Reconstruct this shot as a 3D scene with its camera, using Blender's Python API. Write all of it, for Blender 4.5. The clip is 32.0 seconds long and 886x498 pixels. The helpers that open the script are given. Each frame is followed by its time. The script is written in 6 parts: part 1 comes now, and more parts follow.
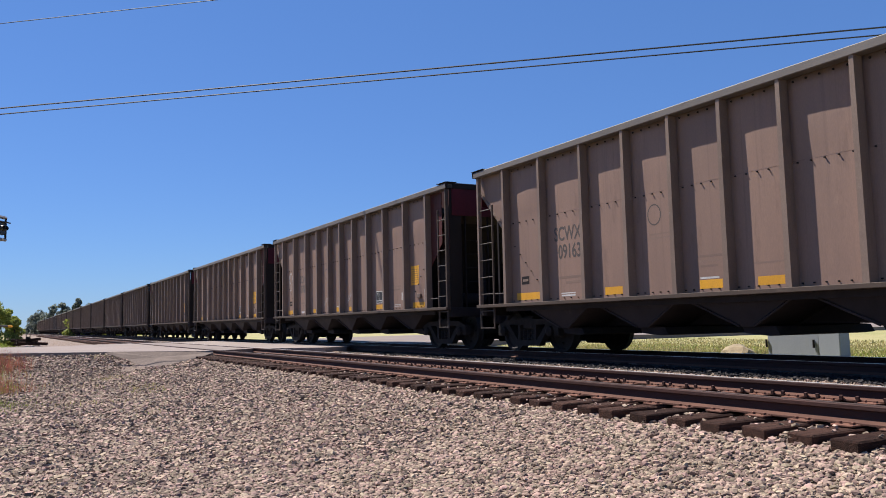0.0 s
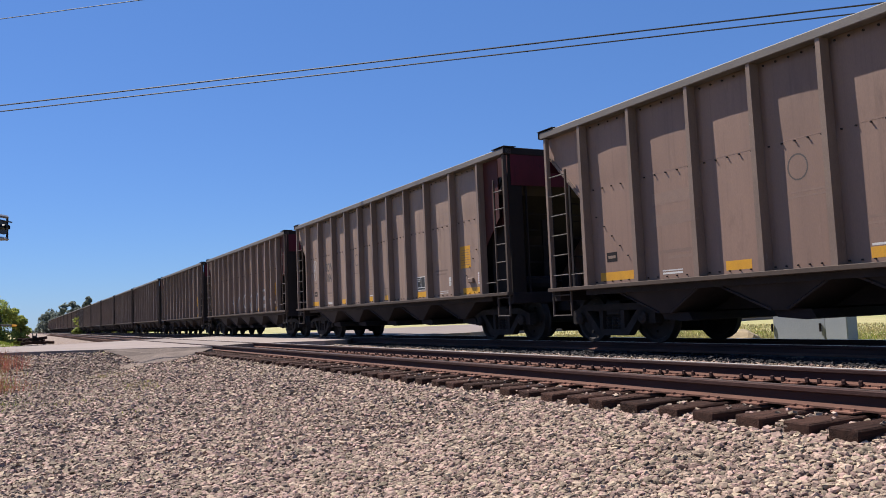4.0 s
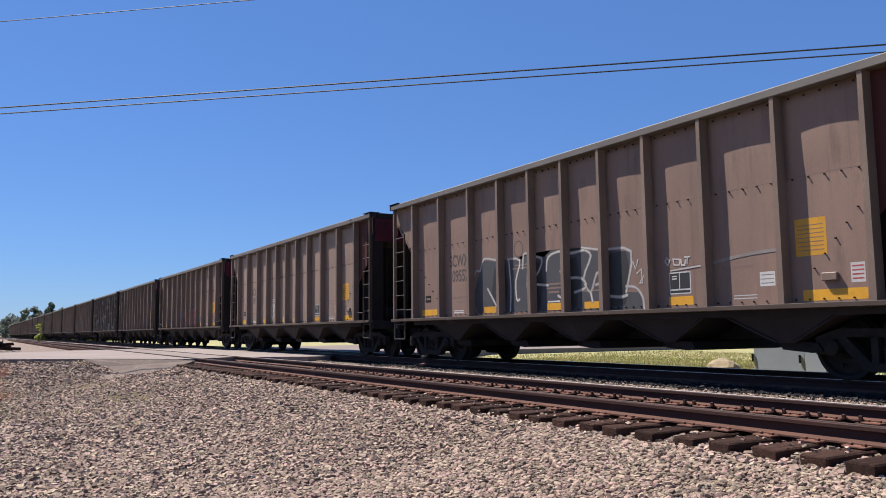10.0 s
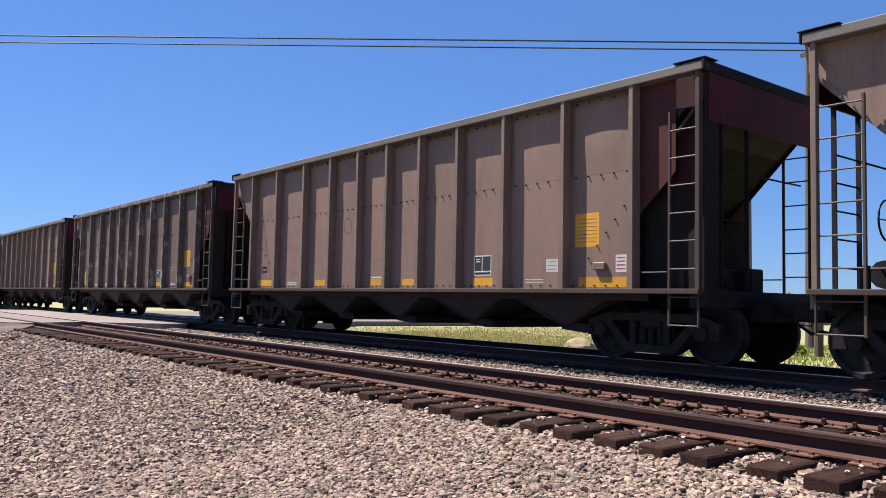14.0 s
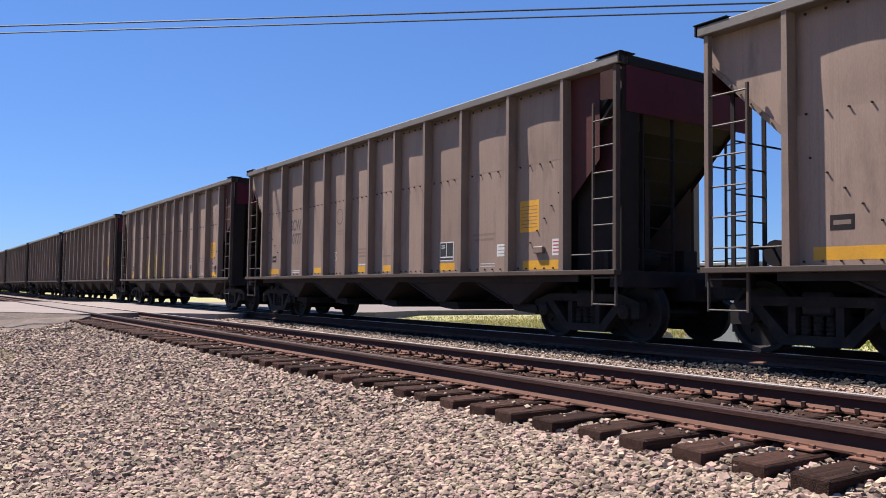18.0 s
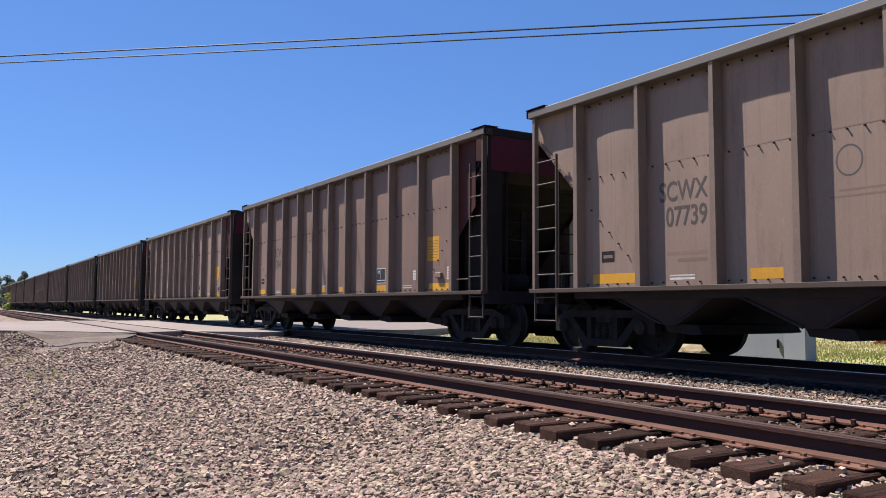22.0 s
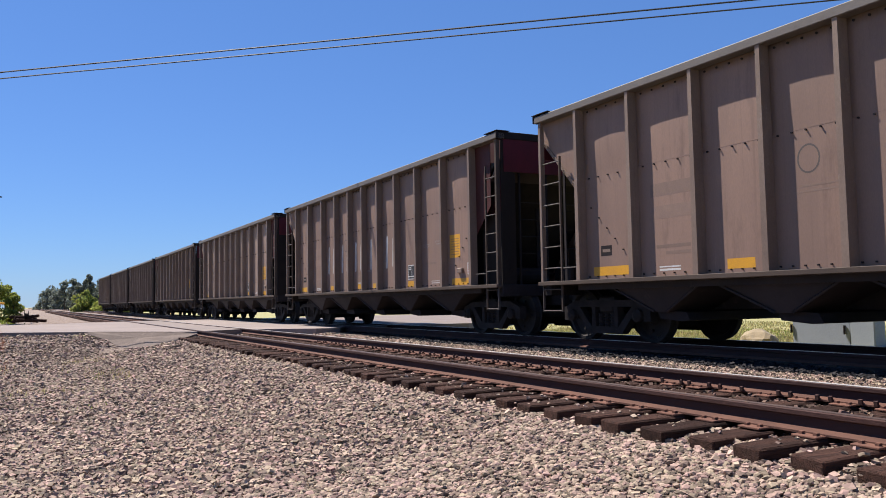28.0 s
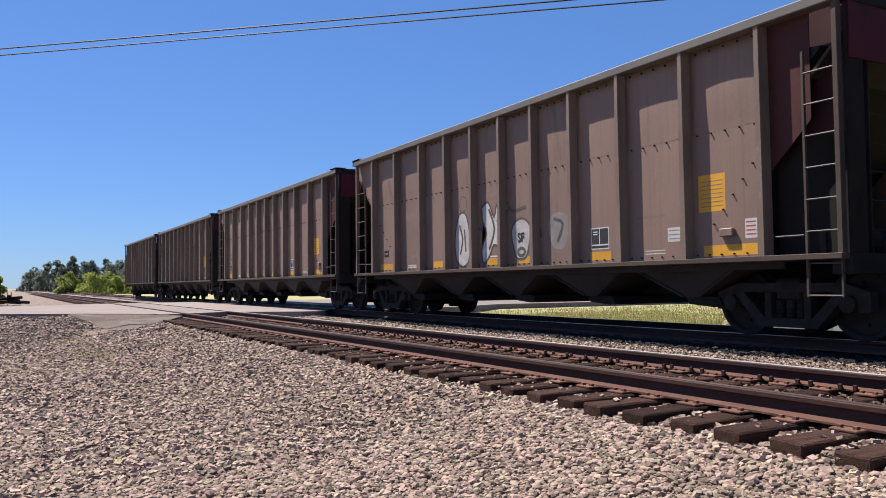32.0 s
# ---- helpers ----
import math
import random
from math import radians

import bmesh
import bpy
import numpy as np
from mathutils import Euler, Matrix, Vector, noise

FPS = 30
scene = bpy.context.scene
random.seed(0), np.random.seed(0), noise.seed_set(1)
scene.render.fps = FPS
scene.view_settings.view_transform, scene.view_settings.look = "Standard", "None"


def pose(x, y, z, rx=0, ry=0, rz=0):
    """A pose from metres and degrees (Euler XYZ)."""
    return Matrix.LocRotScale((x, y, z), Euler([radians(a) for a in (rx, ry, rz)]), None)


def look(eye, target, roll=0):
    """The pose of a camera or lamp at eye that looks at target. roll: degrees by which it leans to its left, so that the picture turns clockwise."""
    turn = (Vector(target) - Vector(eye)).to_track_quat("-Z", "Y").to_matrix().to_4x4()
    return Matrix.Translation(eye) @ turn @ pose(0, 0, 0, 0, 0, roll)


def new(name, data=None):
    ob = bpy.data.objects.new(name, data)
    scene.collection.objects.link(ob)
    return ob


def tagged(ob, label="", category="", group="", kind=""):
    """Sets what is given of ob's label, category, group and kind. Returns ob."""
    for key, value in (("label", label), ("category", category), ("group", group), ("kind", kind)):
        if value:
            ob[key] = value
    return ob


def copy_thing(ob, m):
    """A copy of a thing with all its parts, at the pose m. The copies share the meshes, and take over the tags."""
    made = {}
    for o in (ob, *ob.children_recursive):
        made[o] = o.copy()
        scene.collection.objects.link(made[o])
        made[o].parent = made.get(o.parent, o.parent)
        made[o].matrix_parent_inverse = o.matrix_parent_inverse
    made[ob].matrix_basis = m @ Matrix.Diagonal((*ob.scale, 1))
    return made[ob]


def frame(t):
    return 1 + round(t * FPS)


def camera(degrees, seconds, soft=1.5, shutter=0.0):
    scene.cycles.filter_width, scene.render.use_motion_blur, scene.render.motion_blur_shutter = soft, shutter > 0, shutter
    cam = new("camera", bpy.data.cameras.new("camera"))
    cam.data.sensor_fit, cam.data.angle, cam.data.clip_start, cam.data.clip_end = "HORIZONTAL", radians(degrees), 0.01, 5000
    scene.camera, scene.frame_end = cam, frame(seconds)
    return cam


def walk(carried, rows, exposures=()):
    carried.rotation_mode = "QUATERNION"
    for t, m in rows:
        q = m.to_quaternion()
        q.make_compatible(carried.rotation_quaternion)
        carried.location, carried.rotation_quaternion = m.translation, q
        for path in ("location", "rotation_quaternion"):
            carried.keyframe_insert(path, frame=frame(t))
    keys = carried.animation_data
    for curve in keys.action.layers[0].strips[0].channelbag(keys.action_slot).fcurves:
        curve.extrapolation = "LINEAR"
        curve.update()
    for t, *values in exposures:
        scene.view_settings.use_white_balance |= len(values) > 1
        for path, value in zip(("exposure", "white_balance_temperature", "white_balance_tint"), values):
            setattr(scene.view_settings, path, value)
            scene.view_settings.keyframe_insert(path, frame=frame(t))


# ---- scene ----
# Metres, z up. The tracks run along y; x = 4.70 is the middle of the near track, z = 0 the top of its ties.
cam = camera(57.66, 32.0, soft=0.95)
# seconds, x, y, z, heading, pitch, roll
PATH = [
    (0.0, -1.792, -3.567, 0.845, -28.36, 5.25, 1.21),
    (0.5, -1.800, -3.585, 0.842, -28.57, 5.28, 0.84),
    (1.0, -1.797, -3.602, 0.838, -29.33, 5.09, 0.67),
    (1.5, -1.781, -3.615, 0.837, -30.07, 4.75, 0.92),
    (2.0, -1.759, -3.605, 0.832, -30.28, 4.27, 1.61),
    (2.5, -1.721, -3.502, 0.828, -29.76, 4.11, 2.14),
    (4.5, -1.341, -3.366, 0.814, -26.62, 4.93, 2.18),
    (5.0, -1.374, -3.346, 0.816, -25.27, 5.02, 2.10),
    (5.5, -1.483, -3.339, 0.809, -23.67, 4.86, 1.82),
    (6.0, -1.627, -3.347, 0.796, -22.43, 4.71, 1.29),
    (6.5, -1.734, -3.397, 0.823, -22.15, 4.55, 0.78),
    (7.0, -1.858, -3.462, 0.834, -22.79, 4.81, 0.21),
    (7.5, -1.929, -3.378, 0.861, -23.90, 5.20, -0.13),
    (8.0, -1.975, -3.296, 0.895, -25.27, 5.59, -0.03),
    (8.5, -1.961, -3.314, 0.903, -26.68, 5.80, 0.28),
    (9.0, -1.934, -3.319, 0.893, -27.75, 6.01, 0.58),
    (9.5, -1.921, -3.331, 0.898, -28.64, 5.93, 0.72),
    (10.0, -1.951, -3.348, 0.904, -29.99, 5.83, 0.56),
    (10.5, -1.930, -3.340, 0.905, -31.55, 5.58, 0.08),
    (11.0, -1.886, -3.335, 0.922, -33.33, 5.32, -0.51),
    (11.5, -1.867, -3.271, 0.946, -35.22, 5.02, -1.22),
    (12.0, -1.844, -3.210, 0.971, -36.62, 4.69, -1.53),
    (12.5, -1.820, -3.185, 0.982, -37.76, 4.52, -1.56),
    (13.0, -1.792, -3.185, 0.981, -38.59, 4.37, -1.64),
    (13.5, -1.734, -3.212, 0.998, -39.30, 3.90, -1.39),
    (15.5, -1.018, -2.752, 0.917, -36.59, 3.44, -0.17),
    (16.0, -0.937, -2.586, 0.899, -35.76, 3.53, -0.06),
    (16.5, -0.839, -2.423, 0.917, -35.20, 3.55, -0.22),
    (17.0, -0.685, -2.366, 0.911, -34.75, 3.44, -0.46),
    (17.5, -0.594, -2.355, 0.903, -34.44, 3.28, -0.74),
    (18.0, -0.608, -2.327, 0.903, -33.99, 2.98, -0.73),
    (18.5, -0.654, -2.307, 0.906, -33.47, 2.61, -0.60),
    (19.0, -0.675, -2.307, 0.908, -33.12, 2.50, -0.52),
    (19.5, -0.659, -2.315, 0.908, -32.67, 2.53, -0.44),
    (20.0, -0.667, -2.329, 0.910, -32.46, 2.76, -0.47),
    (20.5, -0.671, -2.346, 0.911, -32.29, 3.14, -0.52),
    (21.0, -0.682, -2.358, 0.920, -32.11, 3.49, -0.48),
    (21.5, -0.686, -2.361, 0.914, -31.81, 3.92, -0.48),
    (22.0, -0.698, -2.365, 0.917, -31.37, 4.14, -0.39),
    (22.5, -0.697, -2.359, 0.914, -30.77, 4.17, -0.29),
    (23.0, -0.698, -2.353, 0.915, -30.19, 4.00, -0.07),
    (23.5, -0.694, -2.348, 0.907, -29.63, 3.83, 0.07),
    (24.0, -0.699, -2.351, 0.910, -29.13, 3.58, 0.23),
    (24.5, -0.702, -2.344, 0.910, -28.57, 3.30, 0.37),
    (25.0, -0.699, -2.330, 0.908, -28.15, 3.11, 0.57),
    (25.5, -0.697, -2.328, 0.909, -27.86, 3.04, 0.62),
    (26.0, -0.697, -2.319, 0.922, -27.68, 3.08, 0.74),
    (26.5, -0.704, -2.316, 0.920, -27.49, 3.34, 0.75),
    (28.5, -0.702, -2.338, 0.921, -27.68, 3.68, 1.00),
    (29.0, -0.694, -2.343, 0.924, -28.11, 3.57, 1.11),
    (29.5, -0.689, -2.339, 0.923, -28.45, 3.46, 1.17),
    (30.0, -0.686, -2.339, 0.924, -28.60, 3.34, 1.20),
    (30.5, -0.692, -2.339, 0.916, -28.63, 3.23, 1.11),
    (31.0, -0.683, -2.334, 0.916, -28.50, 3.00, 1.09),
    (31.5, -0.686, -2.336, 0.913, -28.40, 2.75, 0.88),
    (32.0, -0.682, -2.327, 0.916, -28.54, 2.52, 0.59),
]
walk(cam, [(t, pose(x, y, z, 90 + p, r, h)) for t, x, y, z, h, p, r in PATH],
     exposures=[(0, 0.93, 6500, 13), (10, 0.95, 6500, 13), (12, 1.08, 6500, 14), (17, 1.14, 6500, 14), (20, 1.14, 6500, 14), (24, 1.03, 6500, 13), (32, 1.03, 6500, 13)])

# ---- world and sun ----
SUN_TO = Vector((-0.275, 0.585, 1.0)).normalized()      # from the place towards the sun
world = bpy.data.worlds.new("world")
scene.world = world
world.use_nodes = True
nt = world.node_tree
sky = nt.nodes.new("ShaderNodeTexSky")
sky.sky_type = "NISHITA"
sky.sun_disc = False
sky.sun_elevation = math.asin(SUN_TO.z)
sky.sun_rotation = math.atan2(SUN_TO.x, SUN_TO.y)
sky.air_density, sky.dust_density, sky.ozone_density = 1.0, 0.0, 2.5
deep = nt.nodes.new("ShaderNodeMix")      # a deep clear blue
deep.data_type, deep.blend_type = "RGBA", "MULTIPLY"
deep.inputs["Factor"].default_value = 1.0
deep.inputs["B"].default_value = (0.615, 0.85, 1.25, 1)
nt.links.new(sky.outputs[0], deep.inputs["A"])
even = nt.nodes.new("ShaderNodeMix")      # dry air: the blue hardly changes across the sky
even.data_type = "RGBA"
even.inputs["Factor"].default_value = 0.42
even.inputs["B"].default_value = (1.15, 2.9, 7.0, 1)
nt.links.new(deep.outputs["Result"], even.inputs["A"])
nt.links.new(even.outputs["Result"], nt.nodes["Background"].inputs[0])
nt.nodes["Background"].inputs[1].default_value = 0.05
sun = new("sun", bpy.data.lights.new("sun", "SUN"))
sun.data.energy, sun.data.angle, sun.data.color = 5.0, radians(0.5), (1.0, 0.93, 0.84)
sun.matrix_world = look((0, 0, 60), Vector((0, 0, 60)) - SUN_TO)


# ---- materials ----
def mat(name, a, b, rough=0.8, scale=3.0, fine=40.0, metal=0.0, bump=0.25, stretch=(1, 1, 1), stain=None, amount=0.5, vary=0.12, spec=0.5, depth=0.01, streak=None):
    """Two paint tones by a broad noise, a fine grain, an optional stain colour in patches, bump by the grain, and a little
    difference from object to object."""
    m = bpy.data.materials.new(name)
    m.use_nodes = True
    t = m.node_tree
    n, l = t.nodes, t.links
    bsdf = n["Principled BSDF"]
    co = n.new("ShaderNodeTexCoord")
    mp = n.new("ShaderNodeMapping")
    mp.inputs["Scale"].default_value = stretch
    l.new(co.outputs["Object"], mp.inputs[0])
    oi = n.new("ShaderNodeObjectInfo")
    off = n.new("ShaderNodeVectorMath")
    off.operation = "SCALE"
    off.inputs[0].default_value = (37.0, 11.0, 23.0)
    l.new(oi.outputs["Random"], off.inputs["Scale"])
    add = n.new("ShaderNodeVectorMath")
    l.new(mp.outputs[0], add.inputs[0])
    l.new(off.outputs[0], add.inputs[1])

    def noise_at(s, d=4.0, r=0.6):
        k = n.new("ShaderNodeTexNoise")
        k.inputs["Scale"].default_value, k.inputs["Detail"].default_value, k.inputs["Roughness"].default_value = s, d, r
        l.new(add.outputs[0], k.inputs["Vector"])
        return k.outputs["Fac"]

    def ramp(fac, lo, hi):
        r = n.new("ShaderNodeMapRange")
        r.inputs["From Min"].default_value, r.inputs["From Max"].default_value = lo, hi
        l.new(fac, r.inputs["Value"])
        return r.outputs["Result"]

    def mix(fac, x, y):
        k = n.new("ShaderNodeMix")
        k.data_type = "RGBA"
        l.new(fac, k.inputs["Factor"])
        for v, s in ((x, k.inputs["A"]), (y, k.inputs["B"])):
            if isinstance(v, tuple):
                s.default_value = (*v, 1)
            else:
                l.new(v, s)
        return k.outputs["Result"]
    col = mix(ramp(noise_at(scale), 0.3, 0.7), a, b)
    grain = noise_at(fine, 3.0)
    if stain:
        col = mix(ramp(noise_at(scale * 2.3, 6.0, 0.7), 0.72 - 0.35 * amount, 0.85 - 0.2 * amount), col, stain)
    if streak:      # run-down grime: narrow upright streaks, broken up along their length
        long = n.new("ShaderNodeVectorMath")
        long.operation = "MULTIPLY"
        long.inputs[1].default_value = (1.0, 7.0, 0.55)
        l.new(add.outputs[0], long.inputs[0])
        k = n.new("ShaderNodeTexNoise")
        k.inputs["Scale"].default_value, k.inputs["Detail"].default_value, k.inputs["Roughness"].default_value = 1.3, 5.0, 0.65
        l.new(long.outputs[0], k.inputs["Vector"])
        col = mix(ramp(k.outputs["Fac"], 0.54, 0.95), col, streak[0])
        col = mix(ramp(noise_at(scale * 5, 6.0, 0.75), 0.62, 0.90), col, streak[1])
    hsv = n.new("ShaderNodeHueSaturation")
    l.new(col, hsv.inputs["Color"])
    v1 = n.new("ShaderNodeMath")
    v1.operation = "MULTIPLY_ADD"
    v1.inputs[1].default_value, v1.inputs[2].default_value = 2 * vary, 1 - vary
    l.new(oi.outputs["Random"], v1.inputs[0])
    v2 = n.new("ShaderNodeMath")
    v2.operation = "MULTIPLY_ADD"
    v2.inputs[1].default_value, v2.inputs[2].default_value = 0.5, 0.75
    l.new(grain, v2.inputs[0])
    v3 = n.new("ShaderNodeMath")
    v3.operation = "MULTIPLY"
    l.new(v1.outputs[0], v3.inputs[0])
    l.new(v2.outputs[0], v3.inputs[1])
    l.new(v3.outputs[0], hsv.inputs["Value"])
    l.new(hsv.outputs[0], bsdf.inputs["Base Color"])
    rr = n.new("ShaderNodeMath")
    rr.operation = "MULTIPLY_ADD"
    rr.use_clamp = True
    rr.inputs[1].default_value, rr.inputs[2].default_value = 0.3, rough - 0.15
    l.new(grain, rr.inputs[0])
    l.new(rr.outputs[0], bsdf.inputs["Roughness"])
    bsdf.inputs["Metallic"].default_value = metal
    bsdf.inputs["Specular IOR Level"].default_value = spec
    if bump:
        bp = n.new("ShaderNodeBump")
        bp.inputs["Strength"].default_value, bp.inputs["Distance"].default_value = bump, depth
        l.new(grain, bp.inputs["Height"])
        l.new(bp.outputs[0], bsdf.inputs["Normal"])
    return m


def per_island(m, lo, hi, tint=0.04):
    """Lets each loose piece of a joined mesh take a tone of its own."""
    t = m.node_tree
    n, l = t.nodes, t.links
    bsdf = n["Principled BSDF"]
    old = bsdf.inputs["Base Color"].links[0].from_socket
    g = n.new("ShaderNodeNewGeometry")
    r = n.new("ShaderNodeMapRange")
    r.inputs["To Min"].default_value, r.inputs["To Max"].default_value = lo, hi
    l.new(g.outputs["Random Per Island"], r.inputs["Value"])
    h = n.new("ShaderNodeHueSaturation")
    l.new(old, h.inputs["Color"])
    l.new(r.outputs[0], h.inputs["Value"])
    w = n.new("ShaderNodeTexWhiteNoise")
    w.noise_dimensions = "1D"
    l.new(g.outputs["Random Per Island"], w.inputs["W"])
    k = n.new("ShaderNodeMapRange")
    k.inputs["To Min"].default_value, k.inputs["To Max"].default_value = 0.5 - tint, 0.5 + tint
    l.new(w.outputs["Value"], k.inputs["Value"])
    l.new(k.outputs[0], h.inputs["Hue"])
    l.new(h.outputs[0], bsdf.inputs["Base Color"])
    return m


def thin(m, share):
    """Lets light through a leaf or blade."""
    t = m.node_tree
    n, l = t.nodes, t.links
    bsdf, end = n["Principled BSDF"], n["Material Output"]
    tr = n.new("ShaderNodeBsdfTranslucent")
    l.new(bsdf.inputs["Base Color"].links[0].from_socket, tr.inputs["Color"])
    mx = n.new("ShaderNodeMixShader")
    mx.inputs[0].default_value = share
    l.new(bsdf.outputs[0], mx.inputs[1])
    l.new(tr.outputs[0], mx.inputs[2])
    l.new(mx.outputs[0], end.inputs["Surface"])
    return m


M_CAR = mat("weathered_brown_car_paint", (0.2248, 0.1405, 0.1031), (0.1710, 0.1081, 0.0820), 0.6, 0.7, 60, 0.0, 0.12, (1, 1.6, 0.35), (0.1230, 0.0750, 0.0550), 0.45, 0.09, spec=0.5, depth=0.004, streak=((0.1230, 0.0773, 0.0586), (0.2752, 0.1815, 0.1347)))
M_CARDARK = mat("dark_brown_car_paint", (0.1357, 0.0874, 0.0644), (0.0978, 0.0633, 0.0483), 0.6, 0.7, 60, 0.0, 0.12, (1, 1.6, 0.35), (0.1725, 0.1150, 0.0862), 0.3, 0.09, spec=0.5, depth=0.004, streak=((0.0690, 0.0437, 0.0345), (0.1840, 0.1265, 0.0978)))
M_CARPALE = mat("dusty_tan_car_paint", (0.2623, 0.1818, 0.1379), (0.2050, 0.1379, 0.1025), 0.6, 0.7, 60, 0.0, 0.12, (1, 1.6, 0.35), (0.1464, 0.0952, 0.0708), 0.5, 0.09, spec=0.5, depth=0.004, streak=((0.1440, 0.0939, 0.0708), (0.3233, 0.2318, 0.1769)))
M_RIB = mat("brown_grey_post_paint", (0.20, 0.145, 0.112), (0.15, 0.106, 0.082), 0.55, 1.6, 50, 0.0, 0.15, (1, 1, 0.6), (0.264, 0.238, 0.211), 0.2, 0.06, spec=0.35, depth=0.004, streak=((0.085, 0.062, 0.05), (0.30, 0.27, 0.24)))
M_RIBWORN = mat("post_paint_peeled_to_white", (0.13, 0.10, 0.085), (0.10, 0.078, 0.066), 0.55, 1.6, 50, 0.0, 0.15, (1, 1, 0.5), (0.50, 0.48, 0.45), 0.55, 0.06, spec=0.35, depth=0.004)
M_RED = mat("red_oxide_end_paint", (0.0683, 0.0157, 0.0130), (0.0461, 0.0116, 0.0103), 0.6, 1.5, 50, 0.0, 0.12, (1, 1, 0.5), (0.0290, 0.0119, 0.0095), 0.5, 0.07, spec=0.25, depth=0.004)
M_REDEND = mat("dark_red_end_paint", (0.088, 0.013, 0.021), (0.055, 0.011, 0.016), 0.7, 1.5, 50, 0.0, 0.12, (1, 1, 0.5), (0.02, 0.010, 0.010), 0.45, 0.07, spec=0.15, depth=0.004)
# the next two browns have the shade of the car ends mixed in
M_SLOPE = mat("shaded_brown_slope_paint", (0.0612, 0.0485, 0.0459), (0.0382, 0.0319, 0.0306), 0.8, 1.2, 50, 0.0, 0.15, (1, 1, 0.5), (0.0255, 0.0218, 0.0218), 0.4, 0.07, spec=0.1, depth=0.004)
M_END = mat("shaded_brown_end_paint", (0.0260, 0.0210, 0.0190), (0.0160, 0.0136, 0.0128), 0.8, 1.2, 50, 0.0, 0.15, (1, 1, 0.5), (0.0120, 0.0100, 0.0100), 0.4, 0.07, spec=0.1, depth=0.004)
M_CHORD = mat("grey_rail_paint", (0.135, 0.118, 0.104), (0.10, 0.087, 0.077), 0.6, 1.6, 50, 0.0, 0.12, (1, 0.5, 1), (0.07, 0.052, 0.043), 0.4, 0.06, depth=0.004)
M_FADED = mat("faded_print", (0.168, 0.11, 0.084), (0.19, 0.125, 0.094), 0.6, 9, 60, 0, 0.05)
M_MUSTARD = mat("thin_mustard_wash", (0.34, 0.25, 0.085), (0.28, 0.20, 0.075), 0.6, 3, 60, 0, 0.05, stain=(0.24, 0.17, 0.08), amount=0.4)
# underframe, hopper, truck and wheel tones: dirty steel, lowered further for the cars' shade
M_UNDER = mat("dusty_shade_black_underframe", (0.0294, 0.0246, 0.0261), (0.0169, 0.0151, 0.0164), 0.8, 2.2, 45, 0.0, 0.3, (1, 1, 1), (0.0564, 0.0431, 0.0411), 0.3, 0.1, spec=0.1)
M_HOP = mat("grimy_shaded_hopper_steel", (0.0402, 0.0329, 0.0346), (0.0249, 0.0214, 0.0227), 0.75, 1.6, 45, 0.0, 0.25, (1, 1, 0.5), (0.0670, 0.0504, 0.0475), 0.3, 0.08, spec=0.15)
M_CAST = mat("oily_shaded_truck_steel", (0.0330, 0.0291, 0.0291), (0.0194, 0.0185, 0.0185), 0.7, 5, 70, 0.0, 0.3, stain=(0.0875, 0.0622, 0.0505), amount=0.25, spec=0.06)
M_WHEEL = mat("worn_shaded_wheel_steel", (0.0317, 0.0288, 0.0288), (0.0187, 0.0173, 0.0173), 0.6, 5, 70, 0.0, 0.2, spec=0.1)
M_LADDER = mat("grey_brown_ladder_steel", (0.0734, 0.0605, 0.0536), (0.0475, 0.0398, 0.0354), 0.6, 6, 60, 0.0, 0.15, spec=0.3)
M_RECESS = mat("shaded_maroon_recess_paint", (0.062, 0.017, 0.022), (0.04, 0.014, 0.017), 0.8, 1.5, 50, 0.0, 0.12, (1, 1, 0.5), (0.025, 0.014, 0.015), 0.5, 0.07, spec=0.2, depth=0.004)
M_SILL = mat("dusty_brown_sill_paint", (0.085, 0.064, 0.052), (0.06, 0.046, 0.038), 0.75, 1.6, 50, 0.0, 0.2, (1, 0.5, 1), (0.13, 0.10, 0.08), 0.3, 0.06, spec=0.15, depth=0.004)
M_COAL = mat("coal_load", (0.016, 0.016, 0.0168), (0.0096, 0.0096, 0.0104), 0.7, 4, 30, 0, 1.0, depth=0.05)
M_YEL = mat("yellow_reflective_marking", (0.60, 0.295, 0.012), (0.50, 0.245, 0.018), 0.5, 5, 60, 0, 0.05, stain=(0.236, 0.162, 0.0738), amount=0.25)
M_WHITE = mat("white_stencil_paint", (0.517, 0.509, 0.487), (0.428, 0.42, 0.399), 0.6, 7, 60, 0, 0.05, stain=(0.266, 0.236, 0.207), amount=0.3)
M_DARKP = mat("dark_stencil_paint", (0.0525, 0.0434, 0.0385), (0.07, 0.056, 0.0476), 0.6, 8, 60, 0, 0.05, stain=(0.105, 0.077, 0.063), amount=0.35)
M_GREYP = mat("faint_grey_stencil_paint", (0.205, 0.174, 0.149), (0.161, 0.133, 0.112), 0.6, 8, 60, 0, 0.05, stain=(0.124, 0.093, 0.0744), amount=0.4)
M_BLACKP = mat("black_paint", (0.0148, 0.0148, 0.0148), (0.0222, 0.0215, 0.0207), 0.55, 8, 60, 0, 0.05)
M_REDP = mat("red_spray_paint", (0.38, 0.075, 0.07), (0.27, 0.035, 0.05), 0.6, 2.5, 60, 0, 0.05, vary=0.05)
M_BLUEP = mat("dusky_blue_spray_paint", (0.066, 0.064, 0.068), (0.048, 0.048, 0.054), 0.6, 2.5, 60, 0, 0.05)
M_SPRAY = mat("pale_spray_paint", (0.496, 0.48, 0.456), (0.32, 0.288, 0.264), 0.6, 5, 60, 0, 0.05, stain=(0.208, 0.168, 0.144), amount=0.35)
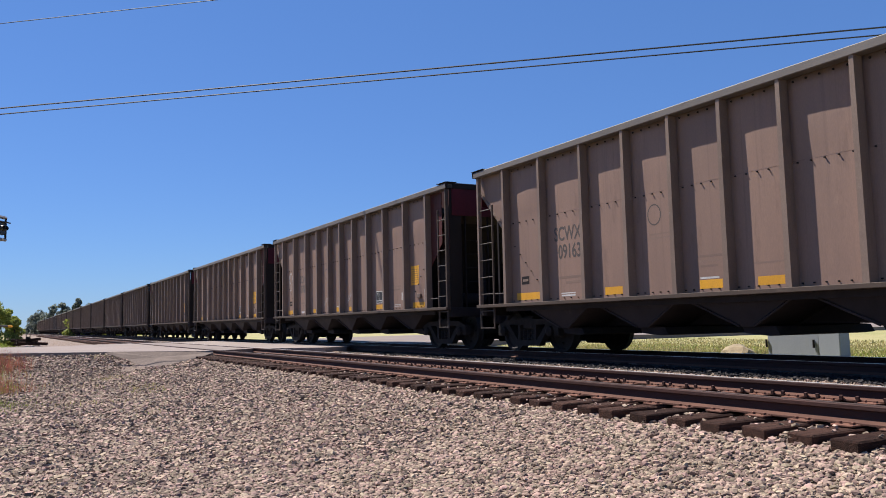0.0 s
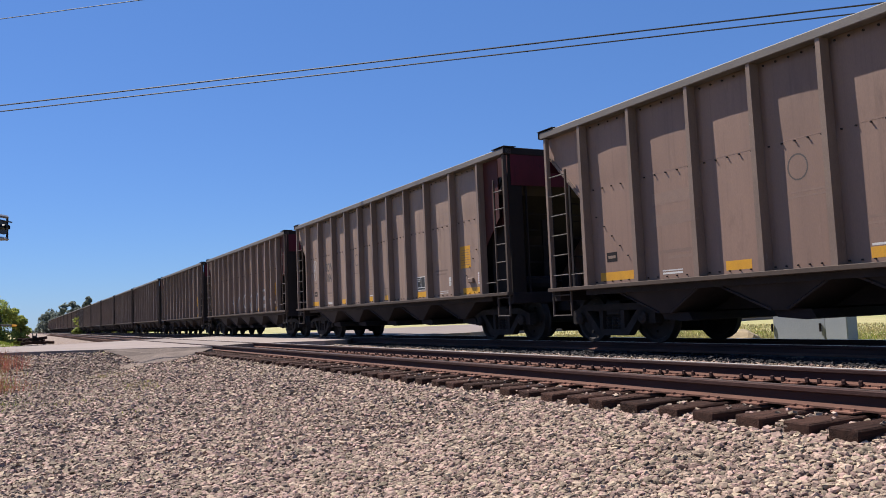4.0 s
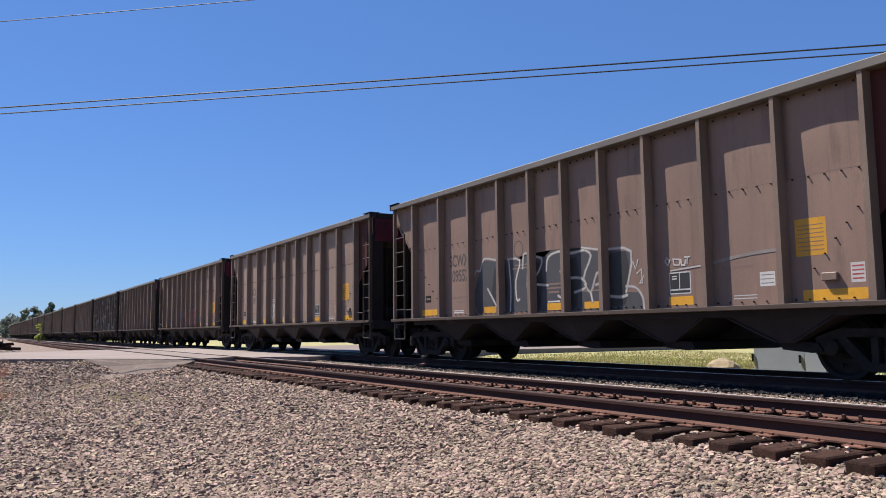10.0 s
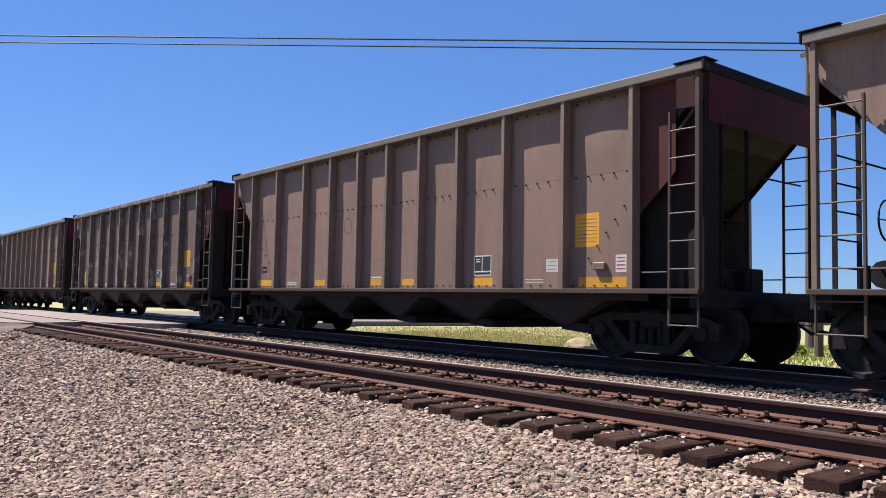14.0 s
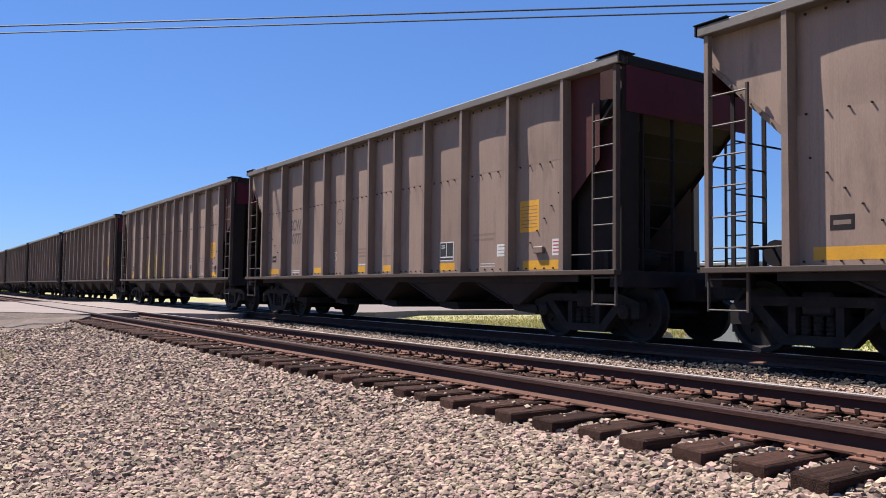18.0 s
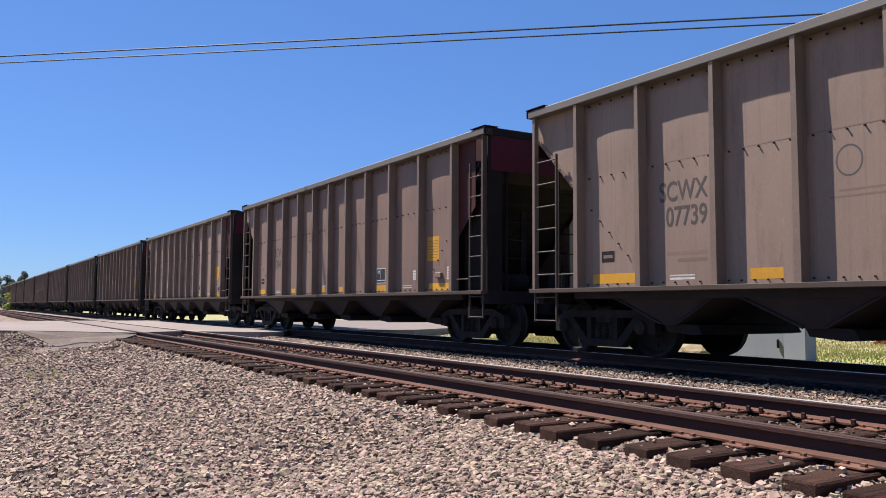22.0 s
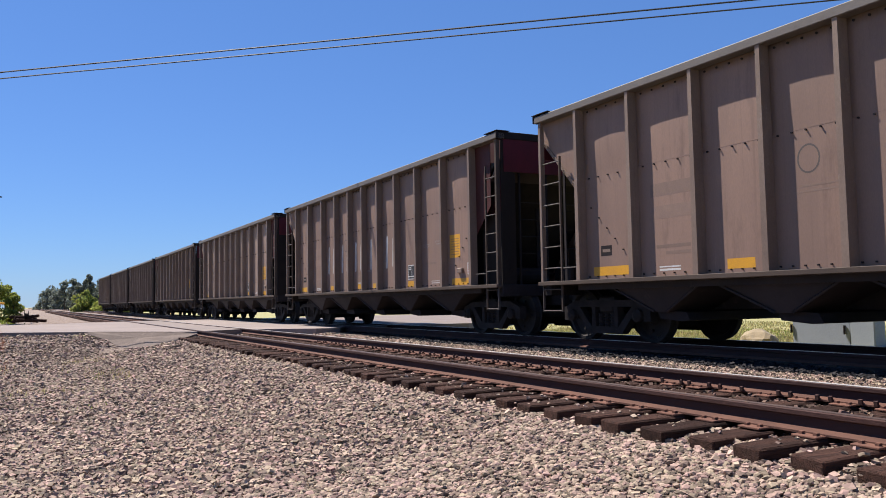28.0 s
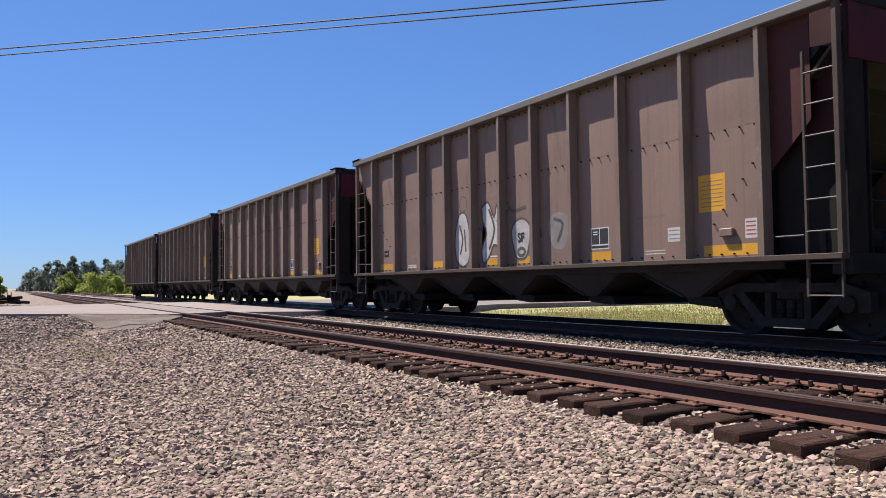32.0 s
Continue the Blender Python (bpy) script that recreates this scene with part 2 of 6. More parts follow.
M_HAZE = mat("thin_spray_haze", (0.158, 0.124, 0.104), (0.135, 0.101, 0.0825), 0.6, 5, 60, 0, 0.05)
M_MIST = mat("thin_pale_spray", (0.24, 0.216, 0.2), (0.192, 0.164, 0.144), 0.6, 5, 60, 0, 0.05)
M_SMOKE = mat("smoky_dark_spray", (0.055, 0.045, 0.042), (0.08, 0.065, 0.058), 0.6, 5, 60, 0, 0.05)
M_YSPRAY = mat("mustard_spray_paint", (0.50, 0.36, 0.14), (0.42, 0.30, 0.12), 0.6, 3, 60, 0, 0.05)
M_RAIL = mat("rusty_rail_side", (0.0535, 0.0234, 0.0185), (0.0321, 0.0155, 0.0136), 0.8, 2.5, 60, 0.0, 0.35, (1, 0.3, 1), stain=(0.0962, 0.037, 0.0252), amount=0.25, spec=0.25)
M_DULLTOP = mat("dull_brown_rail_head", (0.0774, 0.0501, 0.041), (0.041, 0.0255, 0.0218), 0.5, 2, 60, 0.0, 0.1, (4, 0.3, 1))
M_RAILTOP = mat("worn_rail_head", (0.62, 0.60, 0.58), (0.48, 0.45, 0.43), 0.3, 2, 60, 0.25, 0.02, (4, 0.3, 1))
M_RUST = mat("orange_rust_steel", (0.165, 0.0803, 0.0546), (0.111, 0.0541, 0.0391), 0.9, 5, 60, 0.0, 0.5, (1, 0.5, 1), stain=(0.0697, 0.0368, 0.029), amount=0.4, spec=0.2)
M_FOOT = mat("dark_rust_rail_foot", (0.12, 0.06, 0.043), (0.075, 0.038, 0.029), 0.9, 5, 60, 0.0, 0.5, (1, 0.5, 1), stain=(0.16, 0.085, 0.06), amount=0.35, spec=0.2)
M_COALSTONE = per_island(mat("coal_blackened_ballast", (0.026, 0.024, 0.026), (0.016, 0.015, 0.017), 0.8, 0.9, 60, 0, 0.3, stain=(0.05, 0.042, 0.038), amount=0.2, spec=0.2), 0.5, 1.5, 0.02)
M_TIE = mat("creosoted_tie_wood", (0.0657, 0.0335, 0.0246), (0.0216, 0.0126, 0.0100), 0.9, 3.2, 14, 0, 1.0, (0.5, 9, 9), (0.1203, 0.0812, 0.0639), 0.22, 0.35, spec=0.12, depth=0.02)
M_STONE = per_island(mat("limestone_ballast", (0.2816, 0.2100, 0.1616), (0.2182, 0.1594, 0.1214), 0.9, 0.9, 60, 0, 0.3, stain=(0.1854, 0.1191, 0.0886), amount=0.3, spec=0.3), 0.42, 1.72, 0.03)
M_FOUL = per_island(mat("rust_fouled_ballast", (0.15, 0.10, 0.075), (0.095, 0.062, 0.046), 0.9, 0.9, 60, 0, 0.3, stain=(0.13, 0.075, 0.052), amount=0.4, spec=0.2), 0.35, 1.5, 0.02)
M_BED = mat("ballast_bed", (0.2100, 0.1575, 0.1229), (0.1260, 0.0914, 0.0714), 0.95, 9, 26, 0, 1.0, stain=(0.2173, 0.1659, 0.1365), amount=0.55, depth=0.06)
M_VERGE = mat("dusty_verge_soil", (0.143, 0.105, 0.0714), (0.122, 0.109, 0.0504), 0.95, 1.3, 26, 0, 1.0, stain=(0.21, 0.16, 0.118), amount=0.55, depth=0.05)
M_ASPH = mat("pale_worn_road_surface", (0.2226, 0.1866, 0.1681), (0.1804, 0.1522, 0.1382), 0.9, 0.35, 60, 0, 0.3, stain=(0.1390, 0.1206, 0.1100), amount=0.3, spec=0.2)
M_APRON = mat("dusty_crumbled_asphalt", (0.135, 0.108, 0.092), (0.095, 0.077, 0.067), 0.9, 1.5, 40, 0, 0.8, stain=(0.19, 0.15, 0.125), amount=0.45, spec=0.1)
M_SOIL = mat("dry_grassy_soil", (0.3000, 0.2580, 0.1200), (0.2040, 0.2100, 0.0720), 0.95, 0.5, 14, 0, 1.0, stain=(0.3360, 0.2820, 0.1560), amount=0.4, depth=0.03)
M_GRASS = thin(per_island(mat("green_grass_blades", (0.1650, 0.2275, 0.0352), (0.2400, 0.2600, 0.0560), 0.8, 0.6, 30, 0, 0.0), 0.6, 1.4, 0.03), 0.4)
M_DRY = thin(per_island(mat("dry_straw_grass", (0.4416, 0.3726, 0.1724), (0.3036, 0.2898, 0.1174), 0.8, 0.6, 30, 0, 0.0), 0.5, 1.35, 0.03), 0.4)
M_REDG = thin(per_island(mat("reddish_seeding_grass", (0.32, 0.12, 0.08), (0.25, 0.125, 0.075), 0.8, 0.6, 30, 0, 0.0), 0.6, 1.35, 0.03), 0.4)
M_LEAF = thin(per_island(mat("bright_spring_leaves", (0.2880, 0.3200, 0.0720), (0.2080, 0.2480, 0.0560), 0.7, 0.4, 20, 0, 0.0), 0.55, 1.5, 0.03), 0.4)
# distance haze is mixed into this green, paler and bluer than the leaves
M_PINE = thin(per_island(mat("hazy_pine_foliage", (0.15, 0.175, 0.15), (0.19, 0.215, 0.175), 0.8, 0.2, 20, 0, 0.0), 0.5, 1.5, 0.03), 0.4)
M_BARK = mat("bark", (0.0814, 0.0629, 0.0481), (0.0518, 0.0407, 0.0333), 0.9, 3, 25, 0, 0.7, (1, 1, 0.3))
M_GALV = mat("galvanised_steel", (0.277, 0.277, 0.277), (0.226, 0.226, 0.23), 0.5, 1.5, 40, 0.3, 0.08)
M_CABINET = mat("blue_grey_cabinet_paint", (0.25, 0.28, 0.33), (0.22, 0.25, 0.30), 0.6, 0.8, 40, 0.0, 0.05, spec=0.2)
M_WIRE = mat("black_cable_sheath", (0.0111, 0.0111, 0.0118), (0.0148, 0.0148, 0.0148), 0.6, 5, 30, 0, 0.0)
M_POLE = mat("weathered_wood_pole", (0.111, 0.0851, 0.0629), (0.074, 0.0592, 0.0444), 0.9, 2, 30, 0, 0.5, (3, 3, 0.3))
M_ROCK = mat("tan_rock", (0.264, 0.214, 0.132), (0.207, 0.163, 0.1), 0.9, 2, 25, 0, 0.6)
M_ORANGE = mat("orange_netting", (0.407, 0.104, 0.0296), (0.333, 0.074, 0.0222), 0.7, 3, 25, 0, 0.2)
M_LENS = mat("dark_red_lens", (0.0888, 0.0074, 0.0074), (0.0666, 0.0074, 0.0074), 0.5, 5, 30, 0, 0.0)
M_RUBBER = mat("black_rubber_hose", (0.0148, 0.0148, 0.0148), (0.0222, 0.0222, 0.0222), 0.7, 5, 40, 0, 0.1)


# ---- building helpers ----
def link_mesh(name, bm, material, parent=None, label=""):
    me = bpy.data.meshes.new(name)
    bm.to_mesh(me)
    bm.free()
    me.materials.append(material)
    ob = new(name, me)
    if parent:
        ob.parent = parent
    if label:
        tagged(ob, label)
    return ob


def part(name, bm, material, parent, label=""):
    return link_mesh(name, bm, material, parent, label)


def thing(name, label, category, group="", at=None, kind=""):
    e = new(name)
    e.empty_display_size = 0.3
    if at is not None:
        e.matrix_basis = at
    return tagged(e, label, category, group, kind)


def shared(name, me, parent, m=None):
    ob = new(name, me)
    ob.parent = parent
    if m is not None:
        ob.matrix_basis = m
    return ob


def bx(bm, x0, x1, y0, y1, z0, z1, bevel=0.0):
    vs = [bm.verts.new((x, y, z)) for x in (x0, x1) for y in (y0, y1) for z in (z0, z1)]
    fs = [bm.faces.new([vs[i] for i in q]) for q in ((0, 1, 3, 2), (4, 6, 7, 5), (0, 4, 5, 1), (2, 3, 7, 6), (0, 2, 6, 4), (1, 5, 7, 3))]
    if bevel:
        es = list({e for f in fs for e in f.edges})
        bmesh.ops.bevel(bm, geom=es, offset=bevel, segments=1, affect="EDGES")
    return bm


def rod(bm, a, b, r, seg=8, r2=None, caps=True):
    a, b = Vector(a), Vector(b)
    q = (b - a).to_track_quat("Z", "Y")
    ring = []
    for p, rr in ((a, r), (b, r if r2 is None else r2)):
        ring.append([bm.verts.new(p + q @ Vector((rr * math.cos(6.28318 * i / seg), rr * math.sin(6.28318 * i / seg), 0))) for i in range(seg)])
    for i in range(seg):
        j = (i + 1) % seg
        bm.faces.new((ring[0][i], ring[0][j], ring[1][j], ring[1][i]))
    if caps:
        bm.faces.new(ring[0][::-1])
        bm.faces.new(ring[1])
    return bm


def tube(bm, pts, r, seg=6):
    """One connected bent rod through the points."""
    pts = [Vector(p) for p in pts]
    rings = []
    for i, p in enumerate(pts):
        d = (pts[min(i + 1, len(pts) - 1)] - pts[max(i - 1, 0)]).normalized()
        u = d.cross(Vector((0, 0, 1)) if abs(d.z) < 0.9 else Vector((1, 0, 0))).normalized()
        w = d.cross(u)
        rings.append([bm.verts.new(p + r * (u * math.cos(6.28318 * k / seg) + w * math.sin(6.28318 * k / seg))) for k in range(seg)])
    for a, b in zip(rings, rings[1:]):
        for k in range(seg):
            j = (k + 1) % seg
            bm.faces.new((a[k], a[j], b[j], b[k]))
    bm.faces.new(rings[0][::-1])
    bm.faces.new(rings[-1])
    return bm


def prism(bm, outline, axis, lo, hi):
    """Extrudes an outline of (u, v) pairs along an axis: x takes (y, z), y takes (x, z), z takes (x, y)."""
    put = {"x": lambda u, v, w: (w, u, v), "y": lambda u, v, w: (u, w, v), "z": lambda u, v, w: (u, v, w)}[axis]
    rings = [[bm.verts.new(put(u, v, w)) for u, v in outline] for w in (lo, hi)]
    n = len(outline)
    for i in range(n):
        j = (i + 1) % n
        bm.faces.new((rings[0][i], rings[0][j], rings[1][j], rings[1][i]))
    bm.faces.new(rings[0][::-1])
    bm.faces.new(rings[1])
    bmesh.ops.recalc_face_normals(bm, faces=bm.faces[:])
    return bm


def lathe(bm, profile, axis, centre, seg=24):
    """Turns a profile of (radius, offset along the axis) about the axis x or z through centre."""
    c = Vector(centre)
    rings = []
    for r, o in profile:
        ring = []
        for i in range(seg):
            a = 6.283185 * i / seg
            v = (o, r * math.cos(a), r * math.sin(a)) if axis == "x" else (r * math.cos(a), r * math.sin(a), o)
            ring.append(bm.verts.new(c + Vector(v)))
        rings.append(ring)
    for p, q in zip(rings, rings[1:]):
        for i in range(seg):
            j = (i + 1) % seg
            bm.faces.new((p[i], p[j], q[j], q[i]))
    bm.faces.new(rings[0][::-1])
    bm.faces.new(rings[-1])
    bmesh.ops.recalc_face_normals(bm, faces=bm.faces[:])
    return bm


def soup(name, verts, faces, material, kind="", label="", category="", parent=None):
    """One mesh from arrays of triangle corners, for what nobody could count."""
    me = bpy.data.meshes.new(name)
    me.vertices.add(len(verts))
    me.vertices.foreach_set("co", np.asarray(verts, np.float32).ravel())
    k = faces.shape[1]
    me.loops.add(faces.size)
    me.loops.foreach_set("vertex_index", faces.astype(np.int32).ravel())
    me.polygons.add(len(faces))
    me.polygons.foreach_set("loop_start", np.arange(0, faces.size, k, dtype=np.int32))
    me.polygons.foreach_set("loop_total", np.full(len(faces), k, np.int32))
    me.update(calc_edges=True)
    me.shade_flat()
    me.materials.append(material)
    ob = new(name, me)
    if parent:
        ob.parent = parent
    return tagged(ob, label, category, "", kind)


# ---- ground, ballast, road ----
PROFILE_X = [-400, -30, -3.5, 0.5, 1.4, 2.5, 3.1, 3.5, 6.25, 6.9, 7.9, 11.0, 12.0, 13.0, 16.0, 40, 400]
PROFILE_Z = [-0.9, -0.75, -0.52, -0.47, -0.43, -0.235, -0.135, -0.06, -0.045, -0.08, -0.045, -0.05, -0.22, -0.20, -0.12, -0.12, -0.4]


def ground_z(x, y):
    z = np.interp(x, PROFILE_X, PROFILE_Z)
    z = z + 0.025 * np.sin(x * 0.9 + y * 0.37) * np.sin(y * 0.51) * np.clip((3.0 - x) / 2, 0, 1)
    # the fill that carries the road
    foot = np.interp(x, [0.2, 1.4, 3.0, 3.3], [20.4, 22.4, 22.2, 20.6])
    near = np.clip((y - foot) / (24.6 - foot), 0, 1) * np.clip((46 - y) / 3.0, 0, 1)
    z = z + 1.0 * np.clip((y - 44) / 16, 0, 1) * np.clip((-0.6 - x) / 3, 0, 1) * np.clip((120 - y) / 30, 0, 1)      # a low bank beyond the road
    return z + near * np.maximum(0, 0.10 - z) * np.where(x > 3.1, 0.5, 1.0)


def sheet(name, xs, ys, lift, material, rough=0.0, seed=1):
    rng = np.random.default_rng(seed)
    X, Y = np.meshgrid(xs, ys, indexing="ij")
    Z = ground_z(X, Y) + lift + rough * rng.standard_normal(X.shape)
    v = np.stack([X, Y, Z], -1).reshape(-1, 3)
    ny = len(ys)
    i, j = np.meshgrid(np.arange(len(xs) - 1), np.arange(ny - 1), indexing="ij")
    a = (i * ny + j).ravel()
    return soup(name, v, np.stack([a, a + ny, a + ny + 1, a + 1], 1), material)


ground = sheet("ground", np.concatenate([[-2500, -1200, -600, -300, -150, -80, -50, -30, -20, -12, -8, -6, -5, -4], np.arange(-3.5, 3.3, 0.25), np.arange(3.4, 18, 0.4), [20, 24, 30, 40, 60, 100, 200, 400, 800, 1600, 2500]]),
               np.concatenate([[-400, -200, -100, -50, -25, -12], np.arange(-8, 50, 0.5), np.arange(52, 120, 4), [130, 160, 200, 260, 340, 450, 600, 900, 1500, 2500]]), -0.03, M_SOIL)
tagged(ground, "dry grassy ground with patches of bare soil", "ground", kind="structure")
ballast = sheet("ballast_bed", np.concatenate([np.arange(-1.7, 3.3, 0.12), np.arange(3.3, 12.3, 0.25)]), np.concatenate([np.arange(-12, 22, 0.2), np.arange(22, 50, 1.0), np.arange(50, 200, 5), [220, 300, 450, 700]]), 0.0, M_BED, 0.008)
tagged(ballast, "crushed grey-tan stone ballast sloping down from the tracks", "ballast", kind="structure")
apron_l = sheet("gravel_verge", np.concatenate([np.arange(-12, -4.6, 0.5), np.arange(-4.6, -1.55, 0.15)]), np.arange(-12, 24.7, 0.2), 0.002, M_VERGE, 0.008, 2)
tagged(apron_l, "spread of crushed stone beside the track", "gravel", kind="structure")

ROAD_Z = 0.135
road = thing("road", "pale sun-bleached asphalt road across both tracks", "road", kind="structure")


def slab(outline, z0, z1, name, material):
    return part(name, prism(bmesh.new(), outline, "z", z0, z1), material, road)


FAR = 41.0
left = slab([(-90, 24.6), (-6, 24.6), (-0.8, 24.6), (1.4, 24.6), (3.2, 22.5), (3.87, 22.0), (3.87, FAR), (-0.8, 37.0), (-6, 35.8), (-90, 35.8)], -0.3, ROAD_Z, "road_surface", M_ASPH)
for v in left.data.vertices:      # it climbs a little on the far side of the verge
    v.co.z += min(0.16, 0.025 * max(0, -v.co.x)) if v.co.z > 0 else 0
slab([(4.03, 22.1), (5.38, 22.9), (5.38, FAR), (4.03, FAR)], -0.3, ROAD_Z + 0.004, "crossing_panel", M_ASPH)
slab([(5.54, 22.7), (7.3, 21.4), (8.1, 21.5), (8.55, 22.3), (8.55, FAR), (5.54, FAR)], -0.3, ROAD_Z, "crossing_panel", M_ASPH)
slab([(8.71, 22.3), (10.06, 22.3), (10.06, FAR), (8.71, FAR)], -0.3, ROAD_Z + 0.004, "crossing_panel", M_ASPH)
slab([(10.22, 22.3), (13, 22.0), (16, 24.0), (90, 24.0), (90, FAR), (10.22, FAR)], -0.3, ROAD_Z, "road_surface", M_ASPH)
bm = bmesh.new()
vs = [bm.verts.new(p) for p in ((3.85, 21.8, 0.09), (3.2, 22.55, 0.14), (1.4, 24.65, 0.14), (0.95, 24.68, 0.13), (1.55, 23.7, 0.0), (1.85, 22.6, -0.11), (2.2, 21.75, -0.23), (2.5, 21.5, -0.21), (3.05, 21.6, -0.06), (3.45, 21.4, 0.0))]
for v in vs[4:9]:
    v.co.z = float(ground_z(v.co.x, v.co.y)) + 0.012
c = bm.verts.new((2.4, 23.0, -0.03))
for i in range(10):
    bm.faces.new((vs[i], vs[(i + 1) % 10], c))
bmesh.ops.recalc_face_normals(bm, faces=bm.faces[:])
if sum(f.normal.z for f in bm.faces) < 0:
    bmesh.ops.reverse_faces(bm, faces=bm.faces[:])
apron = tagged(link_mesh("asphalt_apron", bm, M_APRON), "dark crumbled asphalt apron sloping off the road edge", "pavement", kind="structure")


GOLD = 1.618
BALL = np.array([(-1, GOLD, 0), (1, GOLD, 0), (-1, -GOLD, 0), (1, -GOLD, 0), (0, -1, GOLD), (0, 1, GOLD), (0, -1, -GOLD), (0, 1, -GOLD), (GOLD, 0, -1), (GOLD, 0, 1), (-GOLD, 0, -1), (-GOLD, 0, 1)]) / 1.902
BALL_TRI = [(0, 11, 5), (0, 5, 1), (0, 1, 7), (0, 7, 10), (0, 10, 11), (1, 5, 9), (5, 11, 4), (11, 10, 2), (10, 7, 6), (7, 1, 8), (3, 9, 4), (3, 4, 2), (3, 2, 6), (3, 6, 8), (3, 8, 9), (4, 9, 5), (2, 4, 11), (6, 2, 10), (8, 6, 7), (9, 8, 1)]
LUMP = np.array([(i, j, k) for i in (-1, 1) for j in (-1, 1) for k in (-1, 1)], float) * 0.72
LUMP_TRI = [(0, 1, 3), (0, 3, 2), (4, 6, 7), (4, 7, 5), (0, 4, 5), (0, 5, 1), (2, 3, 7), (2, 7, 6), (0, 2, 6), (0, 6, 4), (1, 5, 7), (1, 7, 3)]


def stones(name, count, x0, x1, y0, y1, lo, hi, seed, lift=0.0, keep=None, label="loose angular crushed stones", rock=None, fine=False):
    """Loose angular stones: faceted shapes, turned, squashed and scaled at random, heaped unevenly. Fine ones have twenty faces, the rest twelve."""
    rng = np.random.default_rng(seed)
    base, tri = (BALL * 1.12, np.array(BALL_TRI)) if fine else (LUMP, np.array(LUMP_TRI))
    nv = len(base)
    shapes = [base * rng.uniform(0.74, 1.16, (nv, 1)) * rng.uniform(0.62, 1.25, 3) + 0.07 * rng.standard_normal((nv, 3)) for _ in range(48)]
    x, y = rng.uniform(x0, x1, count), rng.uniform(y0, y1, count)
    if keep is not None:
        k = keep(x, y, rng)
        x, y = x[k], y[k]
    n = len(x)
    s = rng.uniform(lo, hi, n) * rng.choice([0.65, 1.0, 1.0, 1.35], n)
    a = rng.standard_normal((n, 4))
    a /= np.linalg.norm(a, axis=1)[:, None]
    w, p, q, r = a.T
    R = np.stack([1 - 2 * (q * q + r * r), 2 * (p * q - r * w), 2 * (p * r + q * w), 2 * (p * q + r * w), 1 - 2 * (p * p + r * r), 2 * (q * r - p * w),
                  2 * (p * r - q * w), 2 * (q * r + p * w), 1 - 2 * (p * p + q * q)], 1).reshape(n, 3, 3)
    local = np.array(shapes)[rng.integers(0, len(shapes), n)]
    v = np.einsum("nij,nkj->nki", R, local)
    v[:, :, 2] *= 0.66
    v = v * s[:, None, None] + np.stack([x, y, ground_z(x, y) + lift + s * rng.uniform(0.05, 0.8, n)], 1)[:, None, :]
    f = tri[None] + nv * np.arange(n)[:, None, None]
    return soup(name, v.reshape(-1, 3), f.reshape(-1, 3), rock or M_STONE, "stuff", label, "gravel")


def before_feet(x, y, rng):
    """Leaves out the stones close about the standpoint, which lie below what is seen."""
    return np.hypot(x + 1.2, y + 2.8) > 4.1


def thin_left(x, y, rng):
    paved = y > np.interp(x, [0.95, 1.55, 1.85, 2.2, 2.5, 3.05, 3.45, 3.5], [24.6, 23.7, 22.6, 21.75, 21.5, 21.6, 21.4, 30])
    return (rng.random(len(x)) < np.clip((x + 2.7 + 0.5 * np.sin(y * 0.8)) / 1.7, 0.0, 1) + np.clip((11.0 - y) / 2.0, 0, 1)) & ~paved


TIE_STEP, TIE_FIRST = 0.413, 0.14
tie_rng = np.random.default_rng(5)
TIE_Y = [TIE_FIRST + TIE_STEP * i - 0.115 + tie_rng.uniform(-0.03, 0.03) for i in range(-9, 53)]


def between_ties(x, y, rng):
    d = np.abs(np.asarray(TIE_Y)[None, :] - y[:, None]).min(1)
    return (d > 0.125) | (x < 3.26) | (x > 6.14)


def dusty_side(x, y, rng):
    return x < 7.70 + 0.06 * np.sin(y * 2.1) + rng.normal(0, 0.05, len(x))


def on_ties(x, y, rng):
    return ~between_ties(x, y, rng) & (np.abs(x - 3.945) > 0.2) & (np.abs(x - 5.455) > 0.2)


stones("gravel", 70000, -2.75, 3.3, -1.3, 3.6, 0.013, 0.0235, 11, keep=before_feet, fine=True)
stones("gravel", 34000, -3.2, 3.3, 3.6, 8.0, 0.014, 0.026, 12, keep=thin_left)
stones("gravel", 23000, -3.6, 3.4, 8.0, 14.0, 0.017, 0.030, 13, keep=thin_left)
stones("gravel", 16000, -2.9, 3.3, 14.0, 24.5, 0.020, 0.035, 14, keep=thin_left)
stones("gravel", 7500, 3.15, 3.86, -1.3, 9.0, 0.014, 0.026, 19, 0.0, between_ties)
stones("gravel", 5000, 3.15, 3.86, 9.0, 22.0, 0.018, 0.032, 20, -0.004, between_ties)
stones("gravel", 420, 3.2, 3.8, -1.3, 12.0, 0.010, 0.020, 37, 0.055, on_ties)
stones("gravel", 900, 4.1, 6.1, -1.3, 12.0, 0.010, 0.022, 38, 0.055, on_ties, rock=M_FOUL)
stones("gravel", 16000, 3.8, 6.4, -1.3, 9.0, 0.015, 0.026, 15, 0.010, between_ties, rock=M_FOUL)
stones("gravel", 9000, 3.8, 6.4, 9.0, 22.0, 0.020, 0.034, 16, 0.010, between_ties, rock=M_FOUL)
stones("gravel", 17000, 6.3, 7.9, 0.0, 14.0, 0.012, 0.022, 17, 0.006, keep=dusty_side)
stones("gravel", 4500, 6.3, 7.9, 14.0, 22.0, 0.017, 0.030, 18, 0.006, keep=dusty_side)
